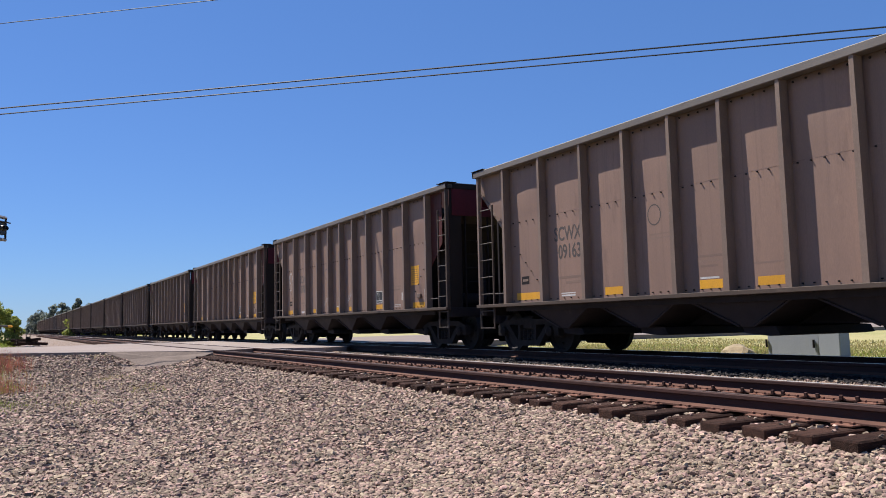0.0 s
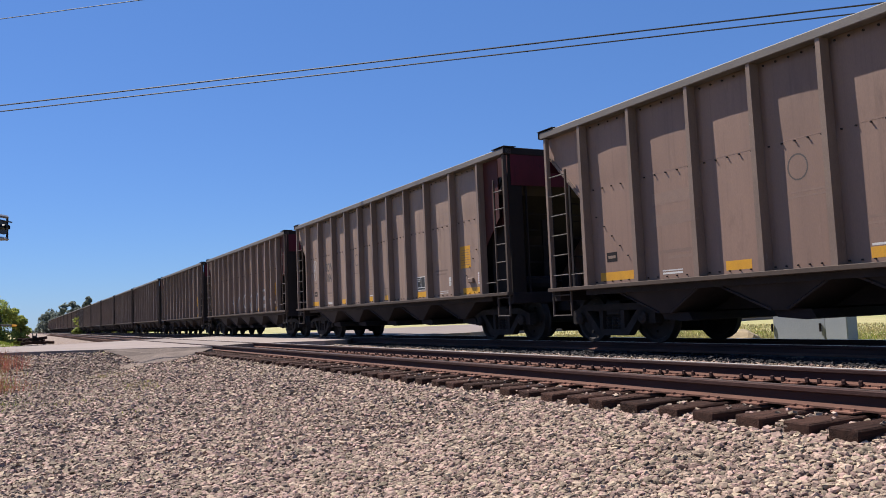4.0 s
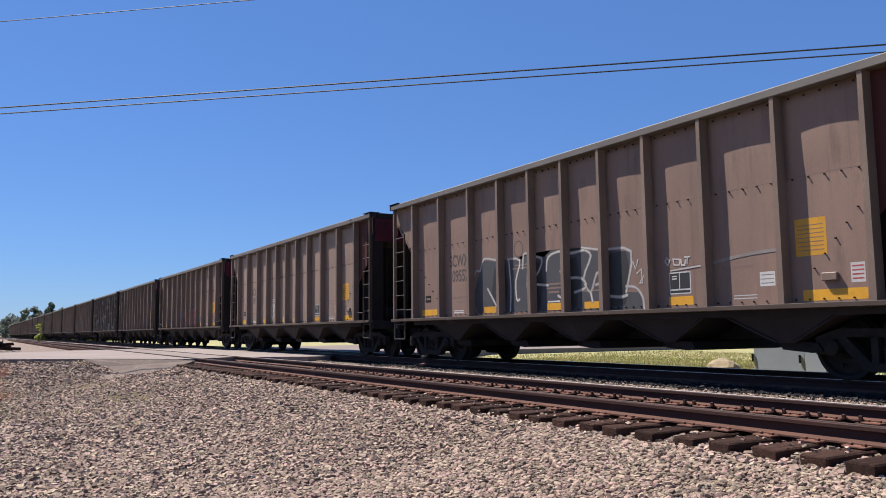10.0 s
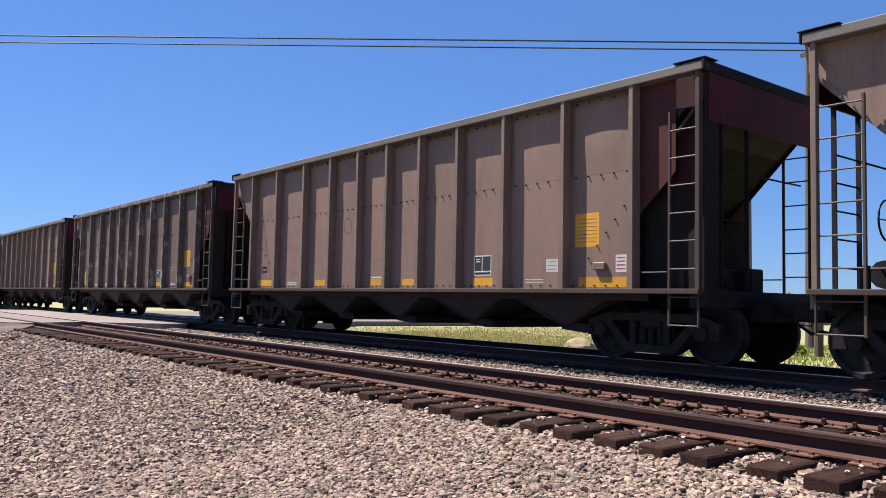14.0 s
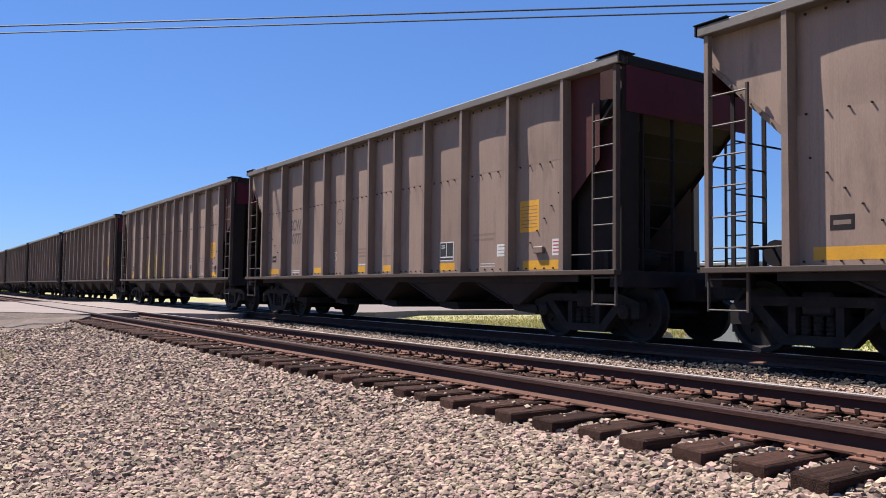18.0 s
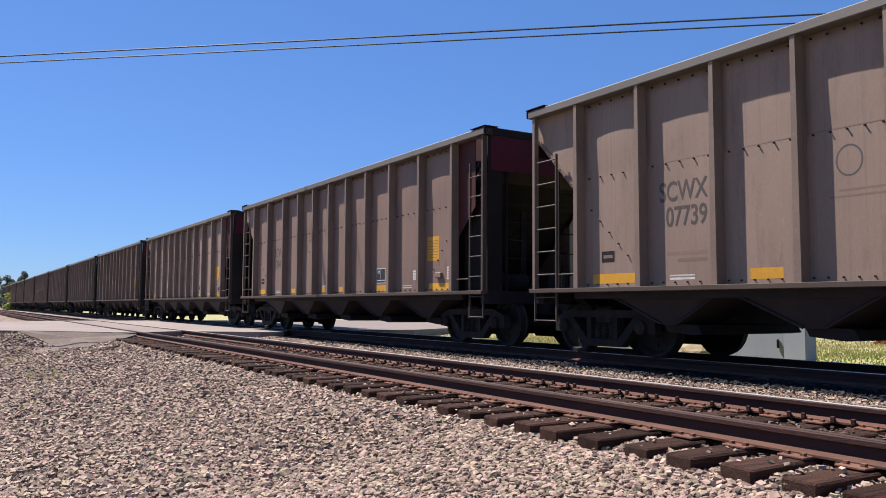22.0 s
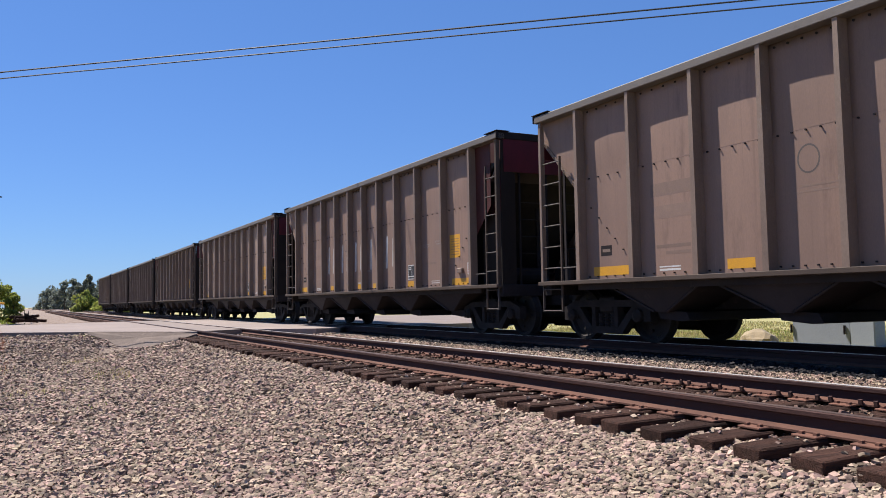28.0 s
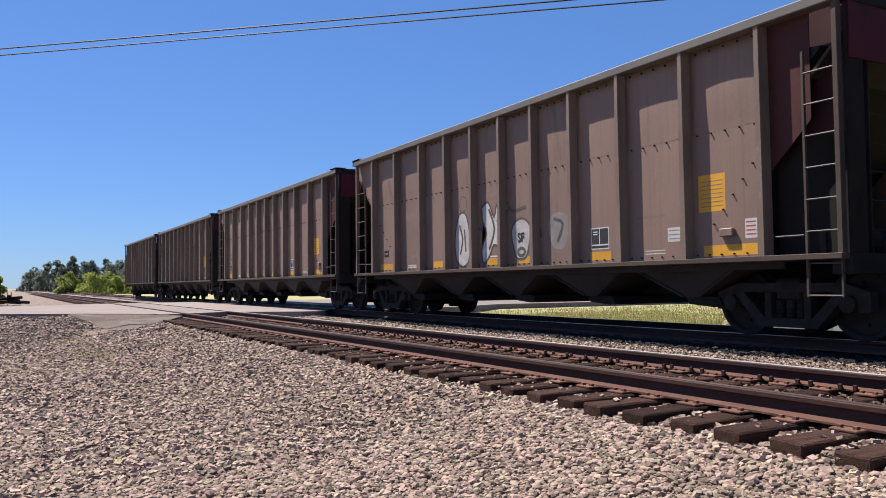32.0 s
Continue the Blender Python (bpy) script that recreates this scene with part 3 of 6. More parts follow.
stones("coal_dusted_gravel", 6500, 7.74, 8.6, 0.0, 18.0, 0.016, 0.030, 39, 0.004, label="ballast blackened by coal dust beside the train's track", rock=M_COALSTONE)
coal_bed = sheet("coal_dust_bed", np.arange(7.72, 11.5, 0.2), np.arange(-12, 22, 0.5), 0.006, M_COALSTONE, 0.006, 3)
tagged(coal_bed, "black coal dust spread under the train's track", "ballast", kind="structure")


# ---- tracks ----
def rail_outline(x, z0, z1):
    """The section of a rail: foot, web and head."""
    h = z1 - z0
    half = [(0.070, 0), (0.070, 0.010), (0.016, 0.028), (0.009, 0.045), (0.009, h - 0.048), (0.036, h - 0.036), (0.037, h - 0.008), (0.031, h)]
    return [(x + a, z0 + b) for a, b in half] + [(x - a, z0 + b) for a, b in half[::-1]]


def rail(x, z0, z1, label, group, top):
    r = thing("rail", label, "rail", group)
    bm = bmesh.new()
    for a, b in ((-14, 22), (22, 60), (60, 140), (140, 800)):
        prism(bm, rail_outline(x, z0, z1), "y", a, b)
    part("rail_body", bm, M_RAIL, r)
    bm = bmesh.new()
    for a, b in ((-14, 60), (60, 800)):
        prism(bm, [(x + u, z0 + v) for u, v in ((0.072, -0.002), (0.072, 0.012), (0.018, 0.031), (-0.018, 0.031), (-0.072, 0.012), (-0.072, -0.002))], "y", a, b)
    part("rail_foot", bm, M_FOOT, r, "orange-rusted rail foot")
    part("rail_head", bx(bmesh.new(), x - 0.030, x + 0.030, -14, 800, z1 + 0.0005, z1 + 0.003), top, r, "worn bright running surface")
    return r


NEAR_X, TRAIN_X, TRAIN_Z = 4.70, 9.381, 0.168
for x, top in ((3.945, M_DULLTOP), (5.455, M_RAILTOP)):
    rail(x, 0.014, 0.159, "rust-brown steel rail with a dull worn head, on the unused track", "rails of the near track", top)
for x in (TRAIN_X - 0.755, TRAIN_X + 0.755):
    rail(x, 0.02, TRAIN_Z, "dark steel rail with a bright head under the train", "rails of the far track", M_RAILTOP)

track_near = thing("track_near", "weathered creosoted wooden ties of the rusty near track", "railway track", kind="structure")
track_far = thing("track_far", "shaded wooden ties under the passing train", "railway track", kind="structure")
rng = np.random.default_rng(5)
tie_meshes = []
for k in range(6):
    bm = bmesh.new()
    bx(bm, -1.43, 1.43, -0.115, 0.115, -0.17, 0.0, 0.012)
    bmesh.ops.subdivide_edges(bm, edges=[e for e in bm.edges if e.calc_length() > 2], cuts=7)
    for v in bm.verts:
        n = noise.noise_vector(v.co * 3.1 + Vector((k * 7.3, 0, 0)))
        v.co += Vector((0.012 * n.x, 0.008 * n.y, 0.006 * n.z if v.co.z > -0.05 else 0))
        if abs(v.co.x) > 1.40:
            v.co.x += 0.03 * n.z
            v.co.z -= max(0, 0.012 * n.x)
    me = bpy.data.meshes.new("tie")
    bm.to_mesh(me)
    bm.free()
    me.materials.append(M_TIE)
    tie_meshes.append(me)
bm = bmesh.new()
bx(bm, -0.17, 0.17, -0.095, 0.095, 0.0, 0.016, 0.004)
for sx in (-0.115, 0.115):
    for sy in (-0.055, 0.055):
        bx(bm, sx - 0.016, sx + 0.016, sy - 0.014, sy + 0.014, 0.014, 0.034)
plate_me = bpy.data.meshes.new("tie_plate")
bm.to_mesh(plate_me)
plate_me.materials.append(M_RUST)
bm.free()
bm = bmesh.new()      # a drive-on anchor clamped round the rail foot
prism(bm, [(-0.095, 0.004), (-0.06, -0.012), (0.075, -0.012), (0.10, 0.004), (0.098, 0.042), (0.075, 0.046), (0.07, 0.018), (-0.07, 0.018), (-0.08, 0.05), (-0.1, 0.045)], "y", -0.016, 0.016)
anchor_me = bpy.data.meshes.new("rail_anchor")
bm.to_mesh(anchor_me)
anchor_me.materials.append(M_RAIL)
bm.free()
for y in TIE_Y:
    m = pose(NEAR_X + rng.uniform(-0.035, 0.035), y, rng.uniform(-0.012, 0.0), 0, 0, rng.uniform(-1.2, 1.2))
    t = shared("tie", tie_meshes[rng.integers(0, 6)], track_near, m)
    for x in (3.945, 5.455):
        if y < 16:
            shared("tie_plate", plate_me, track_near, pose(x, y, 0.001))
            for s in (-0.135, 0.135):
                if x > 5 and rng.random() < 0.8:
                    shared("rail_anchor", anchor_me, track_near, pose(x, y + s + rng.uniform(-0.012, 0.012), 0.016))
for i in range(-22, 30):
    y = 0.5 * i
    shared("tie", tie_meshes[rng.integers(0, 6)], track_far, pose(TRAIN_X, y, -0.045))
bm = bmesh.new()
for i in range(440):
    for x, y0, step, top in ((NEAR_X, 43.2, 0.5, 0.0), (TRAIN_X, 15.0, 0.5, -0.045)):
        y = y0 + step * i
        if not 21.5 < y < 43.0 and y < 170:
            bx(bm, x - 1.43, x + 1.43, y - 0.115, y + 0.115, -0.17, top)
tagged(part("ties", bm, M_TIE, track_far), kind="stuff")

# a dropped spike or stick on the stones
bm = bmesh.new()
tube(bm, [(2.42, 18.2, -0.16), (2.6, 18.55, -0.12), (2.9, 18.9, -0.09)], 0.02, 5)
tagged(link_mesh("stick", bm, M_BARK), "short dark stick lying on the ballast", "stick")


# ---- hopper cars ----
PITCH, CAR_LEN, PAN, RIB = 16.164, 14.80, 1.43, 1.605
TOP, SILL = 4.16, 1.07
RIBS = [-1.22, -2.58, -3.95, -5.17, -6.31, -7.40, -8.50, -9.65, -10.89, -12.26, -13.60]
BULGE = [0.0, 0.022, 0.009, 0.005, 0.012, 0.006, 0.009, 0.014, 0.007, 0.011, 0.022, 0.0]      # how far each side sheet is bowed out above its bolts


def sheet_bm(outline, x, side):
    return prism(bmesh.new(), outline, "x", min(x, x + side * 0.012), max(x, x + side * 0.012))


def bowed_sheet(a, b, side, out):
    """A side sheet from the sill to the top rail, bowed out in its upper part by the load behind it."""
    bm = bmesh.new()
    rows = [SILL, 2.81] + [2.81 + 1.24 * i / 8 for i in range(1, 9)]
    cols = [i / 8 for i in range(9)]
    lean = 0.35 * math.sin(9 * a)
    grid = [[[bm.verts.new((side * (PAN + d + (0.0 if z < 2.82 else out * math.sin(math.pi * (z - 2.81) / 1.24) * math.sin(math.pi * u ** (1 + lean)))), a + (b - a) * u, z)) for z in rows] for u in cols] for d in (0.0, 0.012)]
    nu, nz = len(cols), len(rows)
    for lay in grid:
        for i in range(nu - 1):
            for j in range(nz - 1):
                bm.faces.new((lay[i][j], lay[i + 1][j], lay[i + 1][j + 1], lay[i][j + 1])).smooth = j > 0
    rim = [(i, 0) for i in range(nu)] + [(nu - 1, j) for j in range(1, nz)] + [(i, nz - 1) for i in range(nu - 2, -1, -1)] + [(0, j) for j in range(nz - 2, 0, -1)]
    for (i, j), (k, l) in zip(rim, rim[1:] + rim[:1]):
        bm.faces.new((grid[0][i][j], grid[0][k][l], grid[1][k][l], grid[1][i][j]))
    bmesh.ops.recalc_face_normals(bm, faces=bm.faces[:])
    return bm


def rivet_row(bm, pts, side, out=0.026, r=0.0125):
    for y, z in pts:
        rod(bm, (side * (PAN + 0.012), y, z), (side * (PAN + 0.012 + out), y, z), r, 6)


def car_panels(car, side):
    edges = [-0.0] + RIBS + [-CAR_LEN]
    for i, (a, b) in enumerate(zip(edges, edges[1:])):
        if i == 0:
            o = [(0, 4.05), (0, 3.72), (b, 2.50), (b, 4.05)]
        elif i == len(edges) - 2:
            o = [(a, 4.05), (a, 2.10), (-14.26, 2.72), (-14.26, 4.05)] if side < 0 else [(a, 4.05), (a, 2.50), (b, 3.72), (b, 4.05)]
        else:
            o = [(a, 4.05), (a, SILL), (b, SILL), (b, 4.05)]
        bm = bowed_sheet(a, b, side, BULGE[i]) if 0 < i < len(edges) - 2 else sheet_bm(o, side * PAN, side)
        pan = part("side_sheet", bm, M_RED if i == len(edges) - 2 else M_CAR, car, "dark red oxide end sheet" if i == len(edges) - 2 else "")
        if side < 0 and 0 < i < len(edges) - 2:
            bm = bmesh.new()
            n = 5
            rivet_row(bm, [(a + (b - a) * (k + 0.7) / (n + 0.4), 2.81) for k in range(n)], side)
            rivet_row(bm, [(a + (b - a) * (k + 0.6) / (n + 1.2), 1.12) for k in range(n + 1)], side, 0.025)
            rivet_row(bm, [(a + (b - a) * (k + 0.7) / (n + 0.4), 3.975) for k in range(n)], side, 0.02, 0.016)
            if i == 1:
                rivet_row(bm, [(a - 0.22 - 0.2 * k, 2.30 - 0.19 * k) for k in range(6)], side)
            if i == len(edges) - 3:
                rivet_row(bm, [(b + 0.22 + 0.17 * k, 2.30 - 0.19 * k) for k in range(5)], side)
            tagged(part("bolt_row", bm, M_UNDER, car), kind="stuff")
            if 2 <= i:
                part("weld_seam", bx(bmesh.new(), *sorted((side * (PAN + 0.011), side * (PAN + 0.0138))), b + 0.02, a - 0.02, 2.832, 2.846), M_CAR, car)


def car_ribs(car, side):
    bm = bmesh.new()      # a channel post, wider at its foot
    prism(bm, [(-0.05, 0), (-0.038, RIB - PAN - 0.012), (0.038, RIB - PAN - 0.012), (0.05, 0)], "z", SILL - 0.02, 4.06)
    for v in bm.verts:
        v.co.x *= 1.32 if v.co.z < 2 else 0.9
    me = bpy.data.meshes.new("side_post")
    bm.to_mesh(me)
    bm.free()
    me.materials.append(M_RIB)
    for y in RIBS:
        shared("side_post", me, car, pose(side * (PAN + 0.012), y, 0, 0, 0, 90 if side < 0 else -90))


def ladder(car, side, post, stile, z0, z1):
    """Rungs from the corner post to a thin inner stile; the bottom ones hang below the sill as a stirrup."""
    lad = part("ladder", bx(bmesh.new(), side * 1.55 - 0.02, side * 1.55 + 0.02, stile - 0.018, stile + 0.018, z0, z1 + 0.12, 0.004), M_SILL, car, "steel side ladder with round rungs")
    part("stirrup_bar", bx(bmesh.new(), side * 1.55 - 0.02, side * 1.55 + 0.02, post - 0.01, post + 0.01, z0, 1.02), M_LADDER, lad)
    z = z0 + 0.02
    while z < z1 + 0.05:
        part("rung", rod(bmesh.new(), (side * 1.56, post, z), (side * 1.56, stile, z), 0.012, 6), M_LADDER, lad)
        z += 0.385


def make_truck(car, y):
    tr = new("truck")
    tr.parent = car
    tr.matrix_basis = pose(0, y, 0)
    for side in (-1, 1):
        x0, x1 = side * 0.93, side * 1.08
        bm = bmesh.new()
        lo, hi = min(x0, x1), max(x0, x1)
        prism(bm, [(-1.16, 0.36), (-1.16, 0.60), (-0.80, 0.72), (0.80, 0.72), (1.16, 0.60), (1.16, 0.36), (1.0, 0.36), (0.98, 0.5), (0.72, 0.60), (-0.72, 0.60), (-0.98, 0.5), (-1.0, 0.36)], "x", lo, hi)
        prism(bm, [(-0.86, 0.58), (-0.70, 0.60), (-0.36, 0.26), (0.36, 0.26), (0.70, 0.60), (0.86, 0.58), (0.44, 0.14), (-0.44, 0.14)], "x", lo, hi)
        for s in (-1, 1):
            bx(bm, lo, hi, s * 0.30 - 0.05, s * 0.30 + 0.05, 0.24, 0.62)
        part("side_frame", bm, M_CAST, tr, "cast steel truck side frame")
        for s in (-0.16, 0.0, 0.16):
            coils = [(r, 0.26 + 0.026 * i) for i, r in enumerate((0.05, 0.068) * 5)]
            part("spring", lathe(bmesh.new(), coils, "z", (side * 1.0, s, 0), 8), M_CAST, tr)
        for s in (-0.889, 0.889):
            part("bearing_cap", lathe(bmesh.new(), [(0.09, 0), (0.11, 0.03), (0.11, 0.10), (0.05, 0.13)] if side > 0 else [(0.09, 0), (0.11, -0.03), (0.11, -0.10), (0.05, -0.13)], "x", (side * 1.04, s, 0.457), 10), M_CAST, tr)
    part("bolster", bx(bmesh.new(), -1.05, 1.05, -0.2, 0.2, 0.5, 0.78, 0.03), M_CAST, tr)
    part("brake_beam", bx(bmesh.new(), -0.9, 0.9, -0.34, 0.34, 0.22, 0.5, 0.03), M_CAST, tr)
    for s in (-0.889, 0.889):
        bm = bmesh.new()
        for side in (-1, 1):
            lathe(bm, [(0.09, side * 0.84), (0.12, side * 0.80), (0.16, side * 0.765), (0.37, side * 0.755), (0.40, side * 0.81), (0.457, side * 0.81), (0.462, side * 0.70), (0.487, side * 0.675), (0.485, side * 0.665), (0.40, side * 0.66), (0.37, side * 0.70), (0.16, side * 0.70), (0.09, side * 0.66)], "x", (0, 0, 0), 28)
        rod(bm, (-0.95, 0, 0), (0.95, 0, 0), 0.08, 10)
        for a in range(4):
            rod(bm, (-0.77, 0.26 * math.cos(a * 1.5708), 0.26 * math.sin(a * 1.5708)), (-0.80, 0.26 * math.cos(a * 1.5708), 0.26 * math.sin(a * 1.5708)), 0.03, 6)
        w = part("wheelset", bm, M_WHEEL, tr, "pair of steel wheels on one axle")
        w.matrix_basis = pose(0, s, 0.457)
    return tr


def make_car():
    car = thing("hopper_car", "dusty brown steel coal hopper car rolling in a long train", "railway car", "hopper cars of the train")
    for side in (-1, 1):
        car_panels(car, side)
        car_ribs(car, side)
        lo, hi = sorted((side * (PAN - 0.02), side * (RIB + 0.015)))
        part("top_chord", bx(bmesh.new(), lo, hi, -CAR_LEN, 0, 4.03, TOP, 0.012), M_CHORD, car, "grey-brown box section top rail")
        lo, hi = sorted((side * (PAN - 0.05), side * (RIB + 0.03)))
        part("side_sill", bx(bmesh.new(), lo, hi, -CAR_LEN + 0.05, -0.05, 1.0, SILL - 0.001, 0.006), M_SILL, car)
        lo, hi = sorted((side * 1.40, side * 1.44))
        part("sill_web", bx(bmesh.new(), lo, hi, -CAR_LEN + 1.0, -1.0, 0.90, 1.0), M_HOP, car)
        for y in (-0.12, -CAR_LEN + 0.10):
            lo, hi = sorted((side * 1.50, side * 1.59))
            part("corner_post", bx(bmesh.new(), lo, hi, y - 0.035, y + 0.035, 1.0, 4.028, 0.006), M_RIB if y > -1 else M_SILL, car)
        for s, y in ((1, 0.0), (-1, -CAR_LEN)):      # dark cover plates on the corners of the rim
            lo, hi = sorted((side * (PAN - 0.12), side * (RIB + 0.03)))
            part("corner_cap", bx(bmesh.new(), lo, hi, *sorted((y + s * 0.05, y - s * 0.46)), TOP + 0.021, TOP + 0.034, 0.003), M_UNDER, car, "dark steel plate over the rim's corner")
            if side > 0:
                continue
            lo, hi = sorted((side * (RIB - 0.03), side * (RIB + 0.025)))
            part("corner_cheek", bx(bmesh.new(), lo, hi, *sorted((y + s * 0.004, y + s * 0.028)), 4.04, TOP + 0.018, 0.004), M_UNDER, car)
        # a bolted angle along the slanting edge of the far side sheet
        bm = prism(bmesh.new(), [(-0.04, 3.75), (-1.17, 2.62), (-1.17, 2.53), (-0.04, 3.66)], "x", *sorted((side * (PAN + 0.0125), side * (PAN + 0.03))))
        rivet_row(bm, [(-0.12 - 0.14 * i, 3.62 - 0.14 * i) for i in range(8)], side, 0.045)
        part("edge_angle", bm, M_RIB, car, "bolted angle along the slanting sheet edge")
        ladder(car, side, -0.12, -0.69, 0.52, 3.20)
        ladder(car, side, -14.70, -14.24, 0.55, 3.42)
        for y in (-0.95, -14.0):
            bm = bmesh.new()
            tube(bm, [(side * 1.5, y - 0.2, 1.3), (side * 1.56, y - 0.2, 1.3), (side * 1.56, y + 0.2, 1.3), (side * 1.5, y + 0.2, 1.3)], 0.012)
            part("grab_iron", bm, M_LADDER, car)
    for s, y in ((1, 0.0), (-1, -CAR_LEN)):
        part("end_chord", bx(bmesh.new(), -RIB, RIB, *sorted((y, y - s * 0.15)), 4.03, TOP + (0.002 if s > 0 else 0.02), 0.012), M_CHORD if s > 0 else M_END, car)
        # the sloping end sheet: tones darken downwards, the end's shade mixed into paint and grime; a red band runs
        # under the rim of the near end
        for (d0, z0), (d1, z1), m, lb in (((0.03, 3.74), (0.55, 3.23), M_SLOPE, "brown upper end sheet with shade in its colour"), ((0.55, 3.23), (1.38, 2.42), M_END, "dark brown sloping end sheet with shade in its colour"), ((1.38, 2.42), (2.80, 1.05), M_UNDER, "near-black lower end sheet with shade and grime in its colour")):
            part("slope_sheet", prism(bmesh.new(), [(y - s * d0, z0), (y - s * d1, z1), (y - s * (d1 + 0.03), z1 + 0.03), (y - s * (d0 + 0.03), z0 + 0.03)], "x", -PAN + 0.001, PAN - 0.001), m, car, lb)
        part("end_plate", bx(bmesh.new(), -PAN + 0.001, PAN - 0.001, *sorted((y - s * 0.02, y - s * 0.05)), 3.36, 4.035), M_REDEND, car, "dark red plate under the end rim")
        bm = bmesh.new()
        prism(bm, [(y - s * 0.9, 1.05), (y - s * 0.9, 2.75), (y - s * 0.95, 2.75), (y - s * 0.95, 1.05)], "x", -0.06, 0.06)
        part("end_strut", bm, M_UNDER, car)
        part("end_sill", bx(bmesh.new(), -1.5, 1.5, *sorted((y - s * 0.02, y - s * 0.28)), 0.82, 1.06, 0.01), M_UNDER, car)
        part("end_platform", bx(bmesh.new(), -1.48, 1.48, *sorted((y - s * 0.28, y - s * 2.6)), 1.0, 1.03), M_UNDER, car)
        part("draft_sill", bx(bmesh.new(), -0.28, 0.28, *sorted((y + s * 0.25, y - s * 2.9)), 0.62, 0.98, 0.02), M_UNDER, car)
        bm = bmesh.new()
        rod(bm, (0, y + s * 0.2, 0.80), (0, y + s * 0.55, 0.80), 0.09, 8)
        bx(bm, -0.15, 0.13, *sorted((y + s * 0.45, y + s * 0.72)), 0.65, 0.93, 0.03)
        part("coupler", bm, M_CAST, car, "rusty knuckle coupler")
        bm = bmesh.new()
        tube(bm, [(0.35, y + s * 0.1, 0.8), (0.36, y + s * 0.3, 0.6), (0.33, y + s * 0.5, 0.48), (0.28, y + s * 0.68, 0.52)], 0.025)
        part("air_hose", bm, M_RUBBER, car)
        bm = bmesh.new()      # brake gear on the end platform
        rod(bm, (-0.9, y - s * 0.62, 1.26), (-0.2, y - s * 0.62, 1.26), 0.17, 12)
        bx(bm, 0.2, 0.55, *sorted((y - s * 0.35, y - s * 0.65)), 1.03, 1.42, 0.02)
        rod(bm, (-1.25, y - s * 0.55, 1.03), (-1.25, y - s * 0.55, 1.35), 0.07, 8)
        tube(bm, [(-1.25, y - s * 0.55, 1.3), (-0.6, y - s * 0.62, 1.38), (0.3, y - s * 0.7, 1.3), (0.9, y - s * 0.6, 1.15)], 0.02)
        part("brake_gear", bm, M_UNDER, car, "black air reservoir, valve and pipes")
        bm = bmesh.new()
        for z in (1.35, 1.7, 2.05, 2.4, 2.75):
            rod(bm, (-1.02, y - s * 0.1, z), (-0.35, y - s * 0.1, z), 0.012, 6)
        for x in (-1.02, -0.35):
            bx(bm, x - 0.012, x + 0.012, *sorted((y - s * 0.07, y - s * 0.13)), 1.0, 3.7)
        part("end_ladder", bm, M_UNDER, car)
        part("hand_rail", rod(bmesh.new(), (-0.35, y - s * 0.1, 2.75), (1.2, y - s * 0.1, 2.75), 0.014, 6), M_UNDER, car)
    # the recess behind the ladder at the trailing end: dull red above, near black below, its shade mixed into both
    # colours
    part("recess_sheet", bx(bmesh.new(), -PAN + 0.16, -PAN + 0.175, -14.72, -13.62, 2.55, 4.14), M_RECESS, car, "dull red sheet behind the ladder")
    # dark plate added at the corner to cover the sunlit edge of the recess
    part("end_corner_sheet", bx(bmesh.new(), -1.495, -1.16, -14.765, -14.75, 1.06, 4.02), M_END, car, "dark end corner sheet added over the recess")
    part("recess_sheet", bx(bmesh.new(), -PAN + 0.16, -PAN + 0.175, -14.72, -13.62, 1.05, 2.55), M_END, car, "near-black sheet behind the ladder with shade in its colour")
    bm = bmesh.new()
    ring = [(0.5 + 0.28 * math.cos(0.3927 * i), -0.1, 2.05 + 0.28 * math.sin(0.3927 * i)) for i in range(17)]
    tube(bm, ring, 0.016, 6)
    for a in range(4):
        rod(bm, (0.5, -0.1, 2.05), ring[4 * a], 0.01, 5)
    rod(bm, (0.5, -0.1, 2.05), (0.5, -0.5, 2.05), 0.03, 6)
    part("brake_wheel", bm, M_UNDER, car, "black hand brake wheel")
    # five bottom hoppers, V-shaped from the side
    for k in range(5):
        yc = -7.4 + 2.3 * (k - 2)
        bm = bmesh.new()
        t, b = [], []
        for ys, zs, hw in (((yc + 1.14, yc - 1.14), 1.0, 1.39), ((yc + 0.14, yc - 0.14), 0.52, 1.20)):
            ring = [bm.verts.new((x, y, zs)) for x, y in ((-hw, ys[0]), (hw, ys[0]), (hw, ys[1]), (-hw, ys[1]))]
            (t if zs > 0.9 else b).extend(ring)
        for i in range(4):
            j = (i + 1) % 4
            bm.faces.new((t[i], t[j], b[j], b[i]))
        bm.faces.new(b)
        bm.faces.new(t[::-1])
        bmesh.ops.recalc_face_normals(bm, faces=bm.faces[:])
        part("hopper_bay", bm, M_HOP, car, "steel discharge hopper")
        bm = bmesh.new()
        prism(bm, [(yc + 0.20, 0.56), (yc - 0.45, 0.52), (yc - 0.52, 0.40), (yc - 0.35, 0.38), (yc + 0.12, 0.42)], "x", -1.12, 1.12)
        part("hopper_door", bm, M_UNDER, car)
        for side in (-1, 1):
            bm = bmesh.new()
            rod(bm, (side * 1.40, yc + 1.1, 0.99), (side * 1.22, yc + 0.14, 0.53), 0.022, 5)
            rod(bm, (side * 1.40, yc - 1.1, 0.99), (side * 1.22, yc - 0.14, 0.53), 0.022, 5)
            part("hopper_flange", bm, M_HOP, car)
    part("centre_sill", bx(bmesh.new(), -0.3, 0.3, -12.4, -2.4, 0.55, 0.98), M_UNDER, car)
